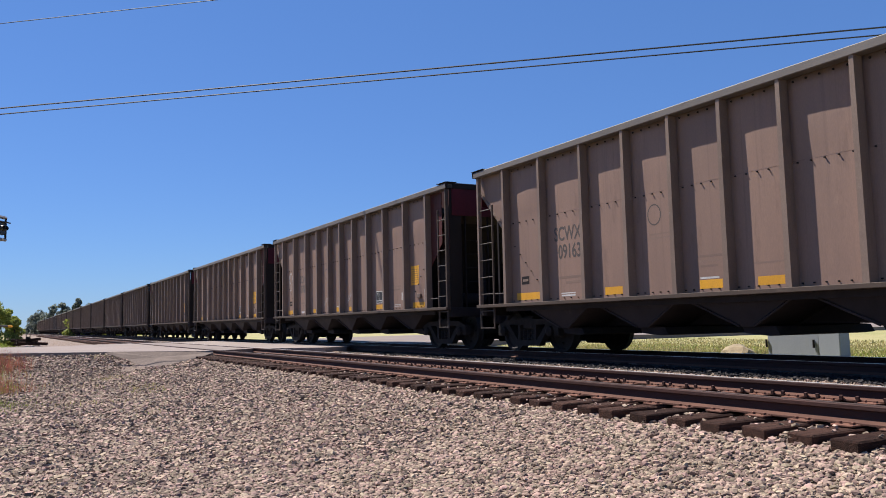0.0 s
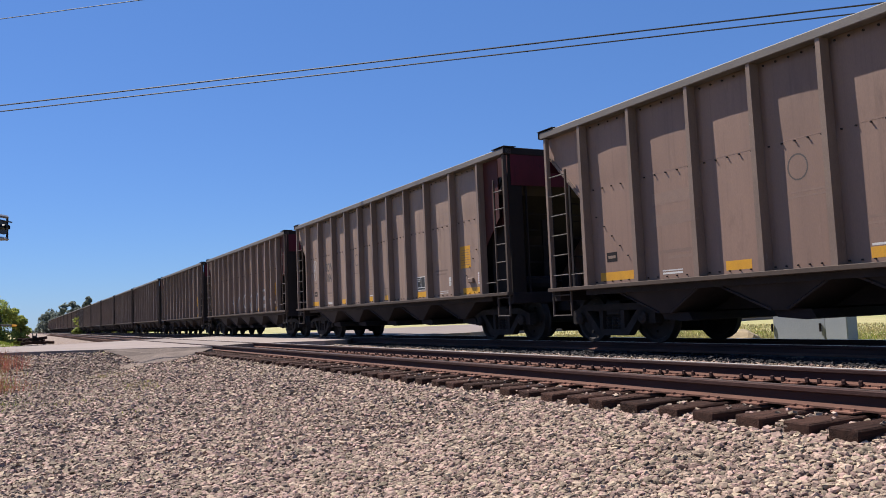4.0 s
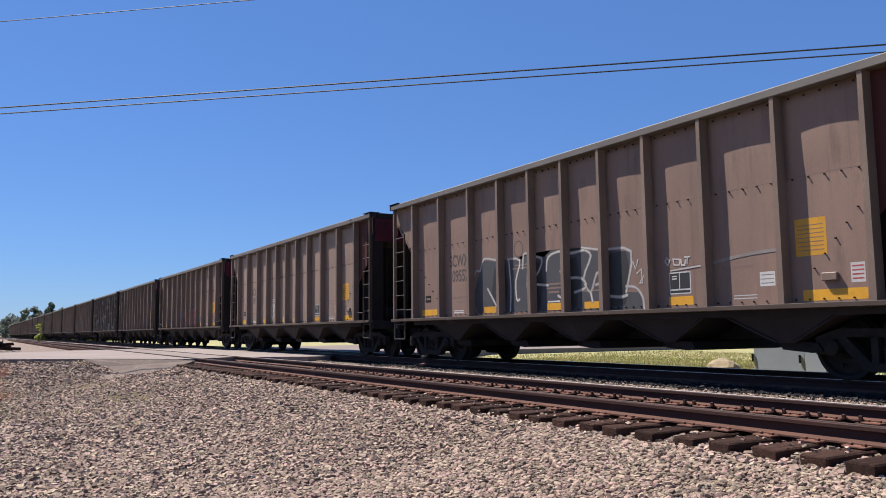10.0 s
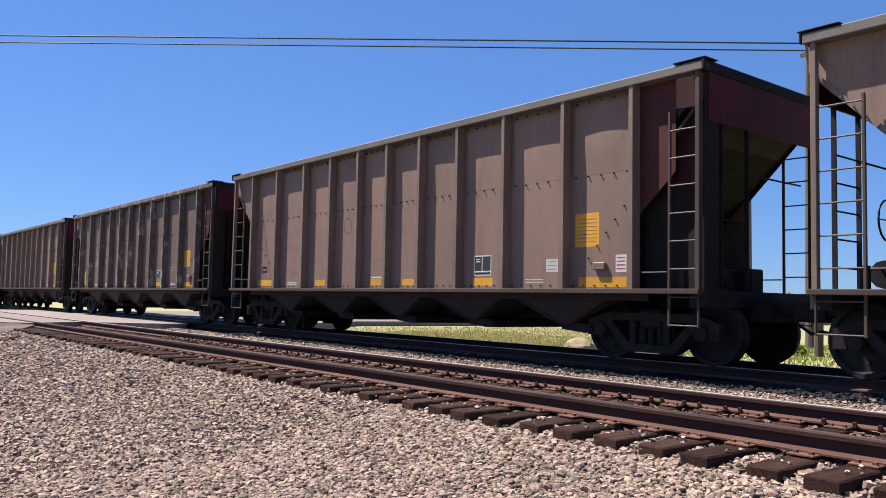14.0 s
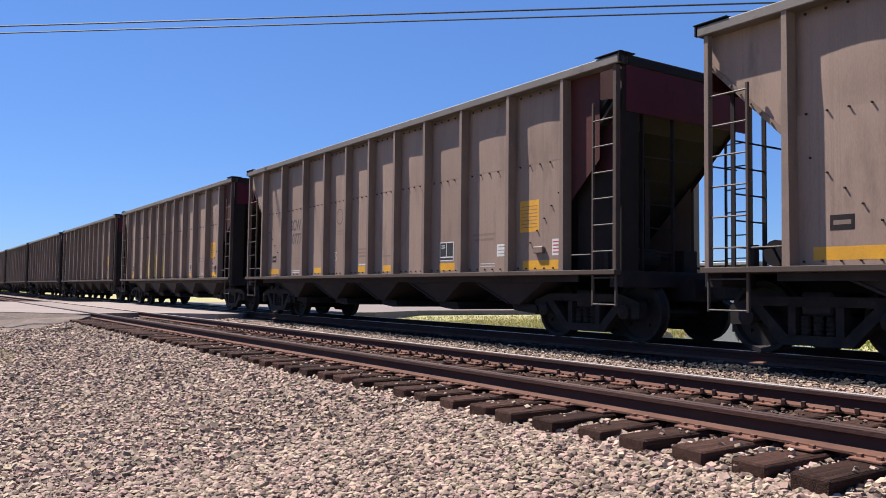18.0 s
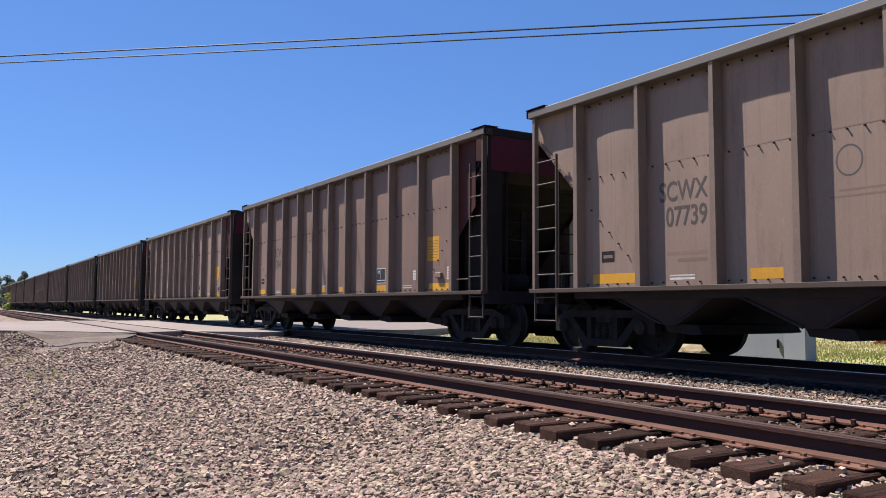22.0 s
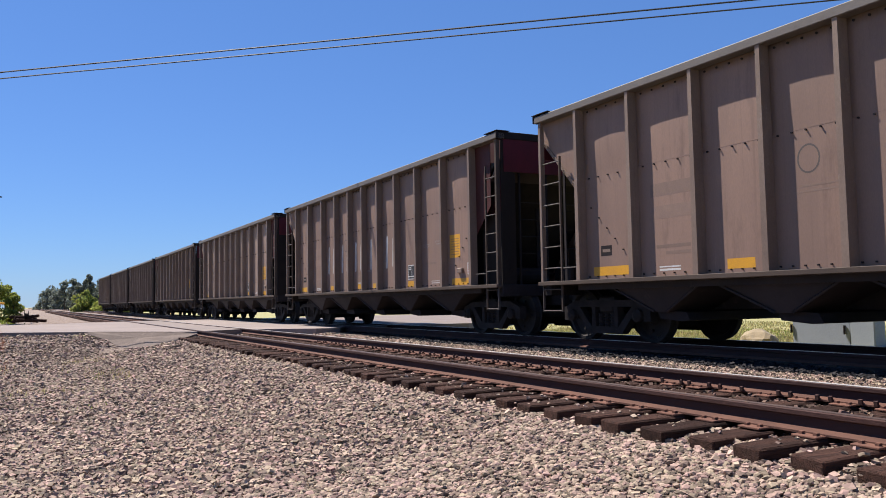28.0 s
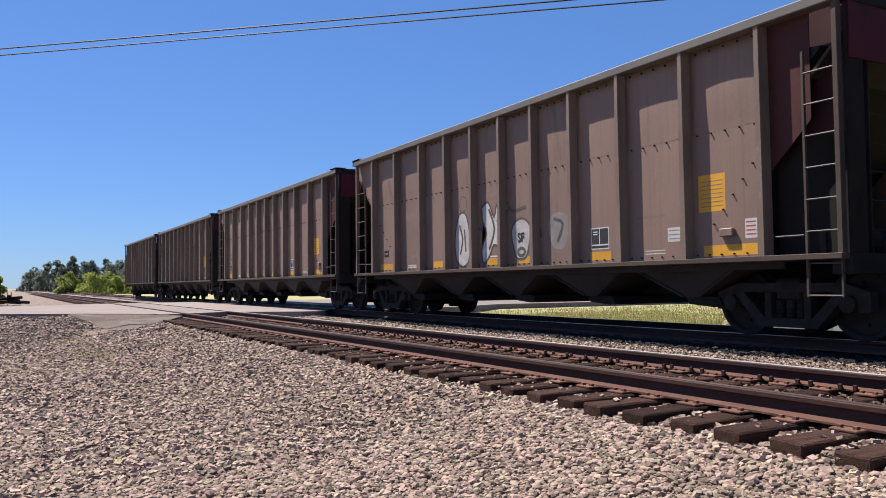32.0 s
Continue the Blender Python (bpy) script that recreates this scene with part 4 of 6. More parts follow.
    # the load lies below the rim
    bm = bmesh.new()
    prism(bm, [(-0.4, 3.6), (-2.2, 3.75), (-7.4, 3.85), (-12.6, 3.75), (-14.4, 3.6), (-13.0, 2.2), (-1.8, 2.2)], "x", -PAN + 0.02, PAN - 0.02)
    part("coal_load", bm, M_COAL, car, "black coal heaped below the rim")
    for y in (-1.25, -13.55):
        make_truck(car, y)
    return car


CARS = 27
SPEED = (-1.09390614e-05, 8.26729873e-04, -7.06371317e-02, 1.32116086e+01, -1.28024193e+01)


def run(t):
    """How far the train has rolled, in metres, at t seconds: it slows from 13.2 to 9.8 m/s."""
    s = 0.0
    for c in SPEED:
        s = s * t + c
    return s


cars = [make_car()]
for k in range(1, CARS):
    cars.append(copy_thing(cars[0], pose(TRAIN_X, k * PITCH - run(0), TRAIN_Z)))
cars[0].matrix_basis = pose(TRAIN_X, -run(0), TRAIN_Z)


# some cars wear darker or dustier paint than the rest
for shade, numbers in ((M_CARDARK, (12, 25)), (M_CARPALE, (4, 9, 13, 14, 15, 16, 18, 22))):
    for k in numbers:
        for o in cars[k].children:
            if o.name.split(".")[0] == "side_sheet" and o.data.materials[0] == M_CAR:
                o.material_slots[0].link = "OBJECT"
                o.material_slots[0].material = shade


# one car is of another make, with thirteen posts a side
MANY = [-1.22, -2.08, -2.93, -4.05, -5.17, -6.30, -7.41, -8.52, -9.65, -10.77, -11.89, -12.70, -13.58]
for side in (-1, 1):
    posts = [o for o in cars[5].children if o.name.split(".")[0] == "side_post" and o.location.x * side > 0]
    for y in MANY[len(posts):]:
        posts.append(shared("side_post", posts[0].data, cars[5], posts[0].matrix_basis.copy()))
    for o, y in zip(posts, MANY):
        o.location.y = y
for o in cars[12].children:
    if o.name.split(".")[0] in ("side_post", "top_chord"):
        o.material_slots[0].link = "OBJECT"
        o.material_slots[0].material = M_RIBWORN


# ---- lettering and paint on the cars ----
GLYPHS = {}


def text_mesh(s, size):
    if (s, size) not in GLYPHS:
        cu = bpy.data.curves.new("lettering", "FONT")
        cu.body, cu.size, cu.align_x, cu.align_y = s, size, "CENTER", "CENTER"
        cu.extrude = 0.0008
        cu.offset = 0.006 if size < 0.5 else 0.0
        ob = new("lettering", cu)
        me = bpy.data.meshes.new_from_object(ob)
        bpy.data.objects.remove(ob)
        bpy.data.curves.remove(cu)
        GLYPHS[s, size] = me
    return GLYPHS[s, size].copy()


def lettering(car, s, y, z, size, material, label="", squeeze=1.0):
    me = text_mesh(s, size)
    me.transform(Matrix(((0, 0, -1, -PAN - 0.0132), (-squeeze, 0, 0, y), (0, 1, 0, z), (0, 0, 0, 1))))
    me.materials.clear()
    me.materials.append(material)
    ob = new("lettering", me)
    ob.parent = car
    return tagged(ob, label)


DECALS = {}


def decal(car, name, y0, y1, z0, z1, material, layer=0, label=""):
    key = (name, y0, y1, z0, z1, material.name, layer)
    if key not in DECALS:
        x = -PAN - 0.0122 - 0.0009 * layer
        bm = bx(bmesh.new(), x - 0.0006, x, min(y0, y1), max(y0, y1), z0, z1)
        me = bpy.data.meshes.new(name)
        bm.to_mesh(me)
        bm.free()
        me.materials.append(material)
        DECALS[key] = me
    ob = shared(name, DECALS[key], car)
    return tagged(ob, label) if label else ob


def ribbon(bm, pts, width, x, closed=False):
    """A flat painted stroke along points (y, z) on the side of a car, with round joints."""
    pts = [Vector(p) for p in pts]
    if closed:
        pts = pts + [pts[0]]
    pts = [p for i, p in enumerate(pts) if i == 0 or (p - pts[i - 1]).length > 1e-4]
    h, pairs = width / 2, []
    for i, p in enumerate(pts):
        d0 = (p - pts[i - 1]).normalized() if i else (pts[1] - p).normalized()
        d1 = (pts[i + 1] - p).normalized() if i < len(pts) - 1 else d0
        n0, n1 = Vector((-d0.y, d0.x)), Vector((-d1.y, d1.x))
        n = n0 + n1
        n = n.normalized() * min(1.6, 2 / max(n.length, 0.5)) if n.length > 0.3 else n1
        pairs.append((p + n * h, p - n * h))
    d = (pts[1] - pts[0]).normalized() * 0.7 * h
    pairs.insert(0, (pairs[0][0] * 0.7 + pairs[0][1] * 0.3 - d, pairs[0][1] * 0.7 + pairs[0][0] * 0.3 - d))
    d = (pts[-1] - pts[-2]).normalized() * 0.7 * h
    pairs.append((pairs[-1][0] * 0.7 + pairs[-1][1] * 0.3 + d, pairs[-1][1] * 0.7 + pairs[-1][0] * 0.3 + d))
    step = 0.0006 / len(pairs)
    row = [[bm.verts.new((x - step * i, q.x, q.y)) for q in pr] for i, pr in enumerate(pairs)]
    for a, b in zip(row, row[1:]):
        bm.faces.new((a[0], b[0], b[1], a[1]))
    return x - 0.0002


def spray(car, name, lines, width, material, layer=1, label="", wobble=0.0, closed=False):
    x = -PAN - 0.0124 - 0.0012 * layer
    for ln in lines:
        bm = bmesh.new()
        x = ribbon(bm, ln, width, x, closed)
        ob = part(name, bm, material, car, label)
    return ob


def blob(car, name, pts, material, layer=0, label=""):
    bm = bmesh.new()
    x = -PAN - 0.0124 - 0.0012 * layer
    bm.faces.new([bm.verts.new((x, y, z)) for y, z in pts])
    bmesh.ops.triangulate(bm, faces=bm.faces[:])
    bm.normal_update()
    for f in bm.faces:      # all of them face outwards
        if f.normal.x > 0:
            f.normal_flip()
    return part(name, bm, material, car, label)


def curl(y, z, ry, rz, n=14, a0=0.0, a1=6.2832, wave=0.0):
    return [(y + (ry + wave * math.sin(3 * a)) * math.cos(a), z + (rz + wave * math.cos(2 * a)) * math.sin(a)) for a in (a0 + (a1 - a0) * i / n for i in range(n + 1))]


def bend(pts, n=5):
    """Rounds a stroke's corners."""
    out = []
    for i in range(len(pts) - 1):
        a, b, c, d = (Vector(pts[max(0, min(len(pts) - 1, i + k))]) for k in (-1, 0, 1, 2))
        for j in range(n):
            u = j / n
            q = 0.5 * (2 * b + (c - a) * u + (2 * a - 5 * b + 4 * c - d) * u * u + (3 * b - a - 3 * c + d) * u ** 3)
            out.append((q.x, q.y))
    return out + [pts[-1]]


MOVED = {15: -0.13, 19: -0.13, 21: -0.14}      # cars whose placard and labels are set a little nearer


def standard_marks(car, mark, number, faint, k):
    ink = M_GREYP if faint == 2 else M_DARKP
    if mark:
        lettering(car, mark, -3.30, 2.39, 0.39, ink, "stencilled reporting mark", 0.76)
    if number:
        lettering(car, number, -3.36, 2.03, 0.39, ink, "stencilled car number", 0.76)
    if not mark:
        for z in (2.40, 2.05):
            decal(car, "worn_lettering", -2.9, -3.75, z - 0.10, z + 0.10, M_FADED, 0, "lettering worn past reading")
    if k != 12:
        decal(car, "yellow_bar", -1.46, -2.44, 1.13, 1.28, M_YEL)
    decal(car, "data_plate", -1.66, -1.94, 1.46, 1.63, M_UNDER, 1)
    decal(car, "data_plate", -1.70, -1.90, 1.52, 1.57, M_RIB, 2)
    decal(car, "white_line", -3.05, -3.50, 1.155, 1.185, M_WHITE)
    decal(car, "white_line", -3.05, -3.50, 1.205, 1.225, M_WHITE)
    for z, a, b in ((1.50, -3.0, -3.72), (1.40, -3.2, -3.72)):
        decal(car, "small_print", a, b, z, z + 0.05, M_FADED)
    decal(car, "yellow_block", -4.39, -4.87, 1.13, 1.27, M_YEL)
    ob = spray(car, "round_emblem", [curl(-5.75, 2.45, 0.155, 0.175, 20)], 0.022, M_DARKP, 0, "worn round emblem outline")
    decal(car, "small_print", -5.62, -6.15, 2.10, 2.125, M_FADED)
    decal(car, "small_print", -5.50, -6.20, 2.03, 2.055, M_FADED)
    for z, a, b in ((1.63, -6.68, -7.29), (1.55, -6.70, -7.15), (1.47, -6.75, -7.1)):
        decal(car, "small_print", a, b, z, z + 0.035, M_FADED)
    decal(car, "white_line", -6.73, -7.12, 1.285, 1.315, M_WHITE)
    decal(car, "yellow_block", -6.71, -7.18, 1.13, 1.27, M_YEL)
    decal(car, "small_print", -7.8, -8.38, 1.45, 1.475, M_FADED)
    decal(car, "yellow_block", -7.85, -8.32, 1.13, 1.26, M_YEL)
    d = MOVED.get(k, 0.0)
    e = 1.1 if k == 5 else d
    # test placard: black field, white frame and division
    decal(car, "placard", -10.02 + e, -10.48 + e, 1.30, 1.66, M_WHITE, 0, "black test placard with a white frame")
    decal(car, "placard_field", -10.04 + e, -10.23 + e, 1.385, 1.64, M_BLACKP, 1)
    decal(car, "placard_field", -10.25 + e, -10.46 + e, 1.385, 1.64, M_BLACKP, 1)
    decal(car, "placard_field", -10.04 + e, -10.46 + e, 1.32, 1.36, M_BLACKP, 1)
    decal(car, "placard_print", -10.08 + e, -10.19 + e, 1.58, 1.60, M_WHITE, 2)
    decal(car, "placard_print", -10.08 + e, -10.19 + e, 1.54, 1.56, M_WHITE, 2)
    decal(car, "yellow_block", -10.0 + d, -10.52 + d, 1.12, 1.26, M_YEL)
    for z, a, b in ((1.72, -11.1, -11.75), (1.63, -11.15, -11.7)):
        decal(car, "small_print", a, b, z, z + 0.04, M_FADED)
    decal(car, "white_line", -11.32 + d, -11.74 + d, 1.17, 1.185, M_WHITE)
    decal(car, "white_line", -11.32 + d, -11.74 + d, 1.215, 1.23, M_WHITE)
    decal(car, "white_label", -11.80 + d, -12.06 + d, 1.34, 1.55, M_WHITE)
    for z in (1.38, 1.44, 1.50):
        decal(car, "label_print", -11.82 + d, -12.04 + d, z, z + 0.012, M_GREYP, 1)
    decal(car, "yellow_notice", -12.42, -12.90, 1.72, 2.24, M_YEL, 0, "yellow notice panel with lines of print")
    for i in range(7):
        decal(car, "notice_print", -12.46, -12.86, 1.79 + 0.058 * i, 1.802 + 0.058 * i, M_CAR, 1)
    decal(car, "yellow_bar", -12.50, -13.44, 1.10, 1.25, M_YEL)
    decal(car, "warning_label", -13.22, -13.42, 1.32, 1.58, M_WHITE)
    for i in range(4):
        decal(car, "label_print", -13.24, -13.40, 1.36 + 0.055 * i, 1.38 + 0.055 * i, M_REDP, 1)
    bm = bx(bmesh.new(), -PAN - 0.07, -PAN - 0.012, -13.05, -12.82, 1.36, 1.47, 0.01)
    part("bracket", bm, M_RIB, car)


NUMBERS = {0: "09163", 1: "07863", 2: "09312", 4: "09452", 6: "09315", 7: "09411", 8: "09552", 9: "09139", 10: "07825", 13: "07887", 14: "07778",
           15: "07544", 16: "07739", 17: "09494", 18: "07439", 19: "07636", 22: "09400"}
for k, car in enumerate(cars):
    if k == 12:
        lettering(car, "LX", -4.55, 2.47, 0.32, M_MIST)
        lettering(car, "0037", -4.55, 2.09, 0.32, M_MIST)
        lettering(car, "0788", -3.35, 2.05, 0.30, M_GREYP)
        standard_marks(car, "", "", 2, k)
        decal(car, "yellow_bar", -1.52, -1.74, 1.20, 1.74, M_YEL, 2)
    else:
        standard_marks(car, "SCWX" if k in NUMBERS else "", NUMBERS.get(k, ""), 2 if k in (10, 19, 15) else 0, k)

for k in (1, 4, 7):      # looped outline, as if of a bean, at the far end
    spray(cars[k], "paint_scrawl", [curl(-1.78, 2.38, 0.17, 0.38, 18, wave=0.04), curl(-1.72, 2.52, 0.07, 0.2, 10)], 0.03, M_SPRAY, 1, "looping white spray-paint outline")
spray(cars[1], "paint_scrawl", [[(-5.55 - 0.04 * i, 1.35 + 0.12 * (i % 2) + 0.03 * i) for i in range(12)], curl(-6.0, 1.62, 0.12, 0.12)], 0.022, M_SPRAY, 1, "thin white spray-paint scrawl")
spray(cars[1], "paint_scrawl", [[(-7.72 - 0.04 * i, 1.38 + 0.14 * (i % 2) + 0.03 * i) for i in range(12)], curl(-8.2, 1.68, 0.13, 0.11)], 0.024, M_SPRAY, 1)
# tall pale letters with hollow middles
TAG = [[(-4.43, 1.14), (-4.49, 1.93), (-4.82, 2.0)], [(-5.33, 1.61), (-5.5, 1.6), (-5.55, 1.88), (-5.85, 1.93), (-6.05, 1.75), (-6.01, 1.14)], [(-6.37, 1.18), (-6.46, 1.66), (-6.77, 1.87), (-7.11, 1.9)],
       [(-8.29, 1.92), (-7.87, 1.94), (-7.56, 1.8), (-7.5, 1.58), (-7.66, 1.38), (-8.08, 1.3)], [(-8.02, 1.6), (-8.35, 1.6)], [(-9.42, 1.89), (-9.06, 1.9), (-8.83, 1.79)],
       [(-8.66, 1.52), (-8.84, 1.33), (-8.97, 1.14)], [(-9.23, 1.71), (-9.45, 1.74)], [(-9.81, 1.17), (-9.85, 1.65), (-9.93, 1.84), (-10.16, 1.91), (-10.56, 1.93)],
       [(-10.88, 1.99), (-11.16, 2.0), (-11.34, 1.93), (-11.3, 1.74), (-11.03, 1.7), (-10.94, 1.62), (-11.24, 1.62), (-11.34, 1.5), (-11.22, 1.38), (-11.0, 1.37)],
       [(-11.0, 1.29), (-11.33, 1.33), (-11.75, 1.48), (-12.04, 1.58), (-12.37, 1.65)], [(-6.88, 1.52), (-6.92, 1.6)], [(-6.9, 1.2), (-6.95, 1.22)]]


for width, material, layer in ((0.16, M_HAZE, 0.4), (0.12, M_MIST, 0.6), (0.075, M_SPRAY, 0.8)):
    spray(cars[5], "paint_letter", [bend(s) for s in TAG], width, material, layer, "soft-edged white spray-paint letters")
spray(cars[5], "paint_scrawl", [curl(-1.75, 1.5, 0.08, 0.2), [(-1.7, 1.9), (-1.82, 2.3), (-1.9, 2.0)]], 0.03, M_SPRAY, 1)
# dark cloud with fine outlines
blob(cars[7], "paint_cloud", [(-4.02, 1.84), (-4.28, 1.87), (-5.12, 1.90), (-5.51, 1.92), (-6.14, 1.86), (-6.50, 1.79), (-6.65, 1.52), (-6.65, 1.10), (-4.02, 1.18)], M_BLUEP, 0, "dusky blue-grey sprayed cloud")
for strokes in ([[(-4.05, 1.74), (-4.49, 1.71), (-4.67, 1.82), (-5.05, 1.84)], [(-4.06, 1.84), (-3.97, 1.64), (-4.26, 1.38), (-4.21, 1.23)], [(-4.54, 1.93), (-4.56, 1.66), (-4.83, 1.42), (-4.65, 1.41), (-4.51, 1.44)], [(-4.85, 1.93), (-4.70, 1.65), (-4.93, 1.39)], [(-4.85, 1.88), (-5.06, 1.77), (-5.01, 1.39)], [(-4.82, 1.35), (-4.88, 1.16)], [(-5.54, 1.85), (-5.76, 1.94), (-6.09, 1.91)], [(-5.76, 1.94), (-5.96, 1.83), (-5.95, 1.66), (-5.79, 1.49), (-6.09, 1.49)]],
                [[(-5.25, 1.89), (-5.50, 1.83), (-5.55, 1.50), (-5.36, 1.46)], [(-5.69, 1.83), (-5.67, 1.49), (-5.74, 1.13)], [(-5.60, 1.31), (-5.90, 1.35)], [(-5.22, 1.26), (-5.41, 1.25)], [(-6.53, 1.81), (-6.49, 1.53), (-6.63, 1.29), (-6.95, 1.23), (-7.08, 1.37), (-7.01, 1.48), (-6.75, 1.43), (-6.68, 1.60), (-6.84, 1.66), (-6.91, 1.55), (-6.78, 1.43)], [(-6.66, 1.29), (-7.00, 1.29)]]):
    spray(cars[7], "paint_letter", [bend(p, 4) for p in strokes], 0.034, M_SPRAY, 1, "thin white spray-paint letters")
blob(cars[8], "paint_letter", [(-4.19, 2.04), (-4.35, 2.32), (-4.92, 2.25), (-5.29, 2.27), (-5.81, 2.21), (-6.07, 2.31), (-6.63, 2.21), (-6.87, 2.33), (-7.60, 2.27), (-7.88, 2.28), (-8.40, 2.19), (-9.14, 2.10), (-9.06, 1.71), (-8.99, 1.39), (-9.34, 1.37), (-9.41, 1.08), (-4.12, 1.14), (-3.92, 1.46)], M_BLUEP, 0.2, "soot-grey filled spray-paint letters")
for y, w in ((-5.05, 0.34), (-6.33, 0.30), (-7.45, 0.34), (-8.75, 0.42)):      # blacker middles
    blob(cars[8], "paint_shade", [(y + w * 0.8, 1.14), (y + w, 1.6), (y + w * 0.7, 2.1), (y - w * 0.6, 2.12), (y - w * 0.9, 1.7), (y - w * 0.5, 1.16)], M_BLACKP, 0.24)
for strokes in ([[(-3.87, 1.54), (-4.04, 2.08), (-4.24, 2.09), (-4.40, 2.35), (-4.92, 2.28)], [(-4.54, 1.67), (-4.71, 1.48), (-4.94, 1.24), (-4.99, 1.47)], [(-5.33, 2.27), (-5.79, 2.21), (-5.64, 1.79), (-5.66, 1.39), (-5.77, 1.39)], [(-5.38, 2.27), (-5.45, 1.65), (-5.41, 1.13)], [(-5.89, 2.03), (-5.94, 2.32), (-6.11, 2.26), (-6.05, 1.67), (-6.17, 1.08)], [(-6.11, 2.26), (-6.55, 2.19), (-6.46, 1.94), (-6.21, 1.71), (-6.76, 1.63)], [(-6.70, 1.92), (-6.78, 2.20), (-7.17, 2.28), (-7.45, 2.21), (-7.88, 2.24)], [(-7.15, 1.89), (-7.29, 1.75), (-7.78, 1.71), (-7.91, 1.53), (-7.57, 1.45)]],
                [[(-7.88, 2.24), (-8.07, 2.11), (-7.85, 1.71), (-8.04, 1.43), (-8.22, 1.77), (-8.42, 1.74), (-8.38, 1.61), (-8.18, 1.56)], [(-7.81, 2.29), (-8.40, 2.19)], [(-8.47, 2.19), (-9.14, 2.10), (-8.99, 1.39)], [(-8.99, 1.49), (-9.23, 1.46), (-9.39, 1.29), (-9.42, 1.08)], [(-7.06, 1.41), (-7.38, 1.26)], [(-8.53, 1.34), (-8.86, 1.31), (-9.02, 1.34)], [(-8.04, 1.43), (-8.09, 1.25)]]):
    spray(cars[8], "paint_outline", [bend(p, 3) for p in strokes], 0.062, M_MIST, 0.7, "soft white spray-paint outline")
    spray(cars[8], "paint_outline", [bend(p, 3) for p in strokes], 0.032, M_SPRAY, 1)
spray(cars[8], "paint_scrawl", [[(-9.18, 1.91), (-9.24, 1.78), (-9.31, 1.94)], [(-9.27, 1.70), (-9.38, 1.77), (-9.40, 1.53), (-9.33, 1.53), (-9.44, 1.65)], [(-10.12, 1.88), (-10.14, 1.78), (-10.25, 1.77), (-10.28, 1.86), (-10.12, 1.88)], [(-10.29, 1.86), (-10.30, 1.77), (-10.37, 1.76), (-10.39, 1.85)], [(-10.37, 1.89), (-10.48, 1.89)], [(-10.43, 1.89), (-10.42, 1.78)], [(-9.94, 1.85), (-9.98, 1.91), (-10.05, 1.86), (-10.00, 1.78), (-9.94, 1.85)], [(-10.06, 1.69), (-10.42, 1.71), (-10.76, 1.73)]], 0.026, M_SPRAY, 3)
spray(cars[8], "paint_scrawl", [bend([(-10.9, 1.75), (-11.6, 1.83), (-12.3, 1.86)], 4)], 0.05, M_MIST, 3)
spray(cars[9], "paint_scrawl", [curl(-5.62, 1.98, 0.13, 0.05), curl(-5.5, 1.55, 0.12, 0.28), curl(-5.85, 1.52, 0.13, 0.22), [(-5.6, 1.2), (-5.55, 1.85), (-5.75, 1.6), (-5.68, 1.85), (-5.9, 1.7)], curl(-5.68, 1.7, 0.08, 0.15)], 0.028, M_WHITE, 1, "white sprayed figure of loops")
# red letters, edged pale, over a dark haze
blob(cars[10], "paint_cloud", [(-5.06, 1.08), (-5.02, 1.94), (-5.52, 2.06), (-6.21, 2.26), (-6.44, 2.24), (-6.63, 2.13), (-7.02, 2.24), (-7.20, 2.04), (-7.78, 2.01), (-7.85, 2.10), (-8.05, 2.11), (-8.46, 2.18), (-8.78, 2.16), (-8.99, 1.97), (-9.22, 1.99), (-9.52, 1.78), (-9.55, 1.38), (-9.71, 1.24), (-9.65, 1.08)], M_BLUEP, 0, "dark sprayed haze behind red letters")
for i, letter in enumerate(([(-5.49, 2.06), (-6.05, 2.13), (-6.14, 1.99), (-6.10, 1.86), (-6.08, 1.59), (-6.37, 1.52), (-6.51, 1.39), (-6.52, 1.19), (-6.38, 1.10), (-5.66, 1.09), (-5.58, 1.19), (-5.62, 1.43), (-5.50, 1.83)],
               [(-6.53, 2.20), (-6.63, 2.20), (-7.12, 2.03), (-7.20, 1.98), (-7.21, 1.50), (-7.27, 1.10), (-6.66, 1.09), (-6.56, 1.26), (-6.55, 1.55), (-6.39, 1.65), (-6.38, 1.82), (-6.56, 2.01)],
               [(-7.20, 1.98), (-7.70, 2.01), (-7.72, 1.80), (-7.78, 1.64), (-7.87, 1.10), (-7.68, 1.10), (-7.34, 1.39), (-7.32, 1.09), (-7.18, 1.09), (-7.13, 1.35), (-7.21, 1.50)],
               [(-7.97, 2.12), (-8.35, 2.04), (-8.35, 1.95), (-8.44, 1.08), (-8.22, 1.10), (-7.79, 1.13), (-7.85, 1.49), (-7.80, 1.67), (-7.94, 1.94)],
               [(-8.35, 1.94), (-8.64, 1.95), (-8.90, 2.14), (-8.99, 1.95), (-9.18, 1.74), (-9.24, 1.49), (-9.38, 1.45), (-9.42, 1.33), (-9.28, 1.22), (-9.31, 1.07), (-8.47, 1.08), (-8.38, 1.39)])):
    blob(cars[10], "paint_letter", letter, M_REDP, 1 + 0.12 * i, "red filled spray-paint letter")
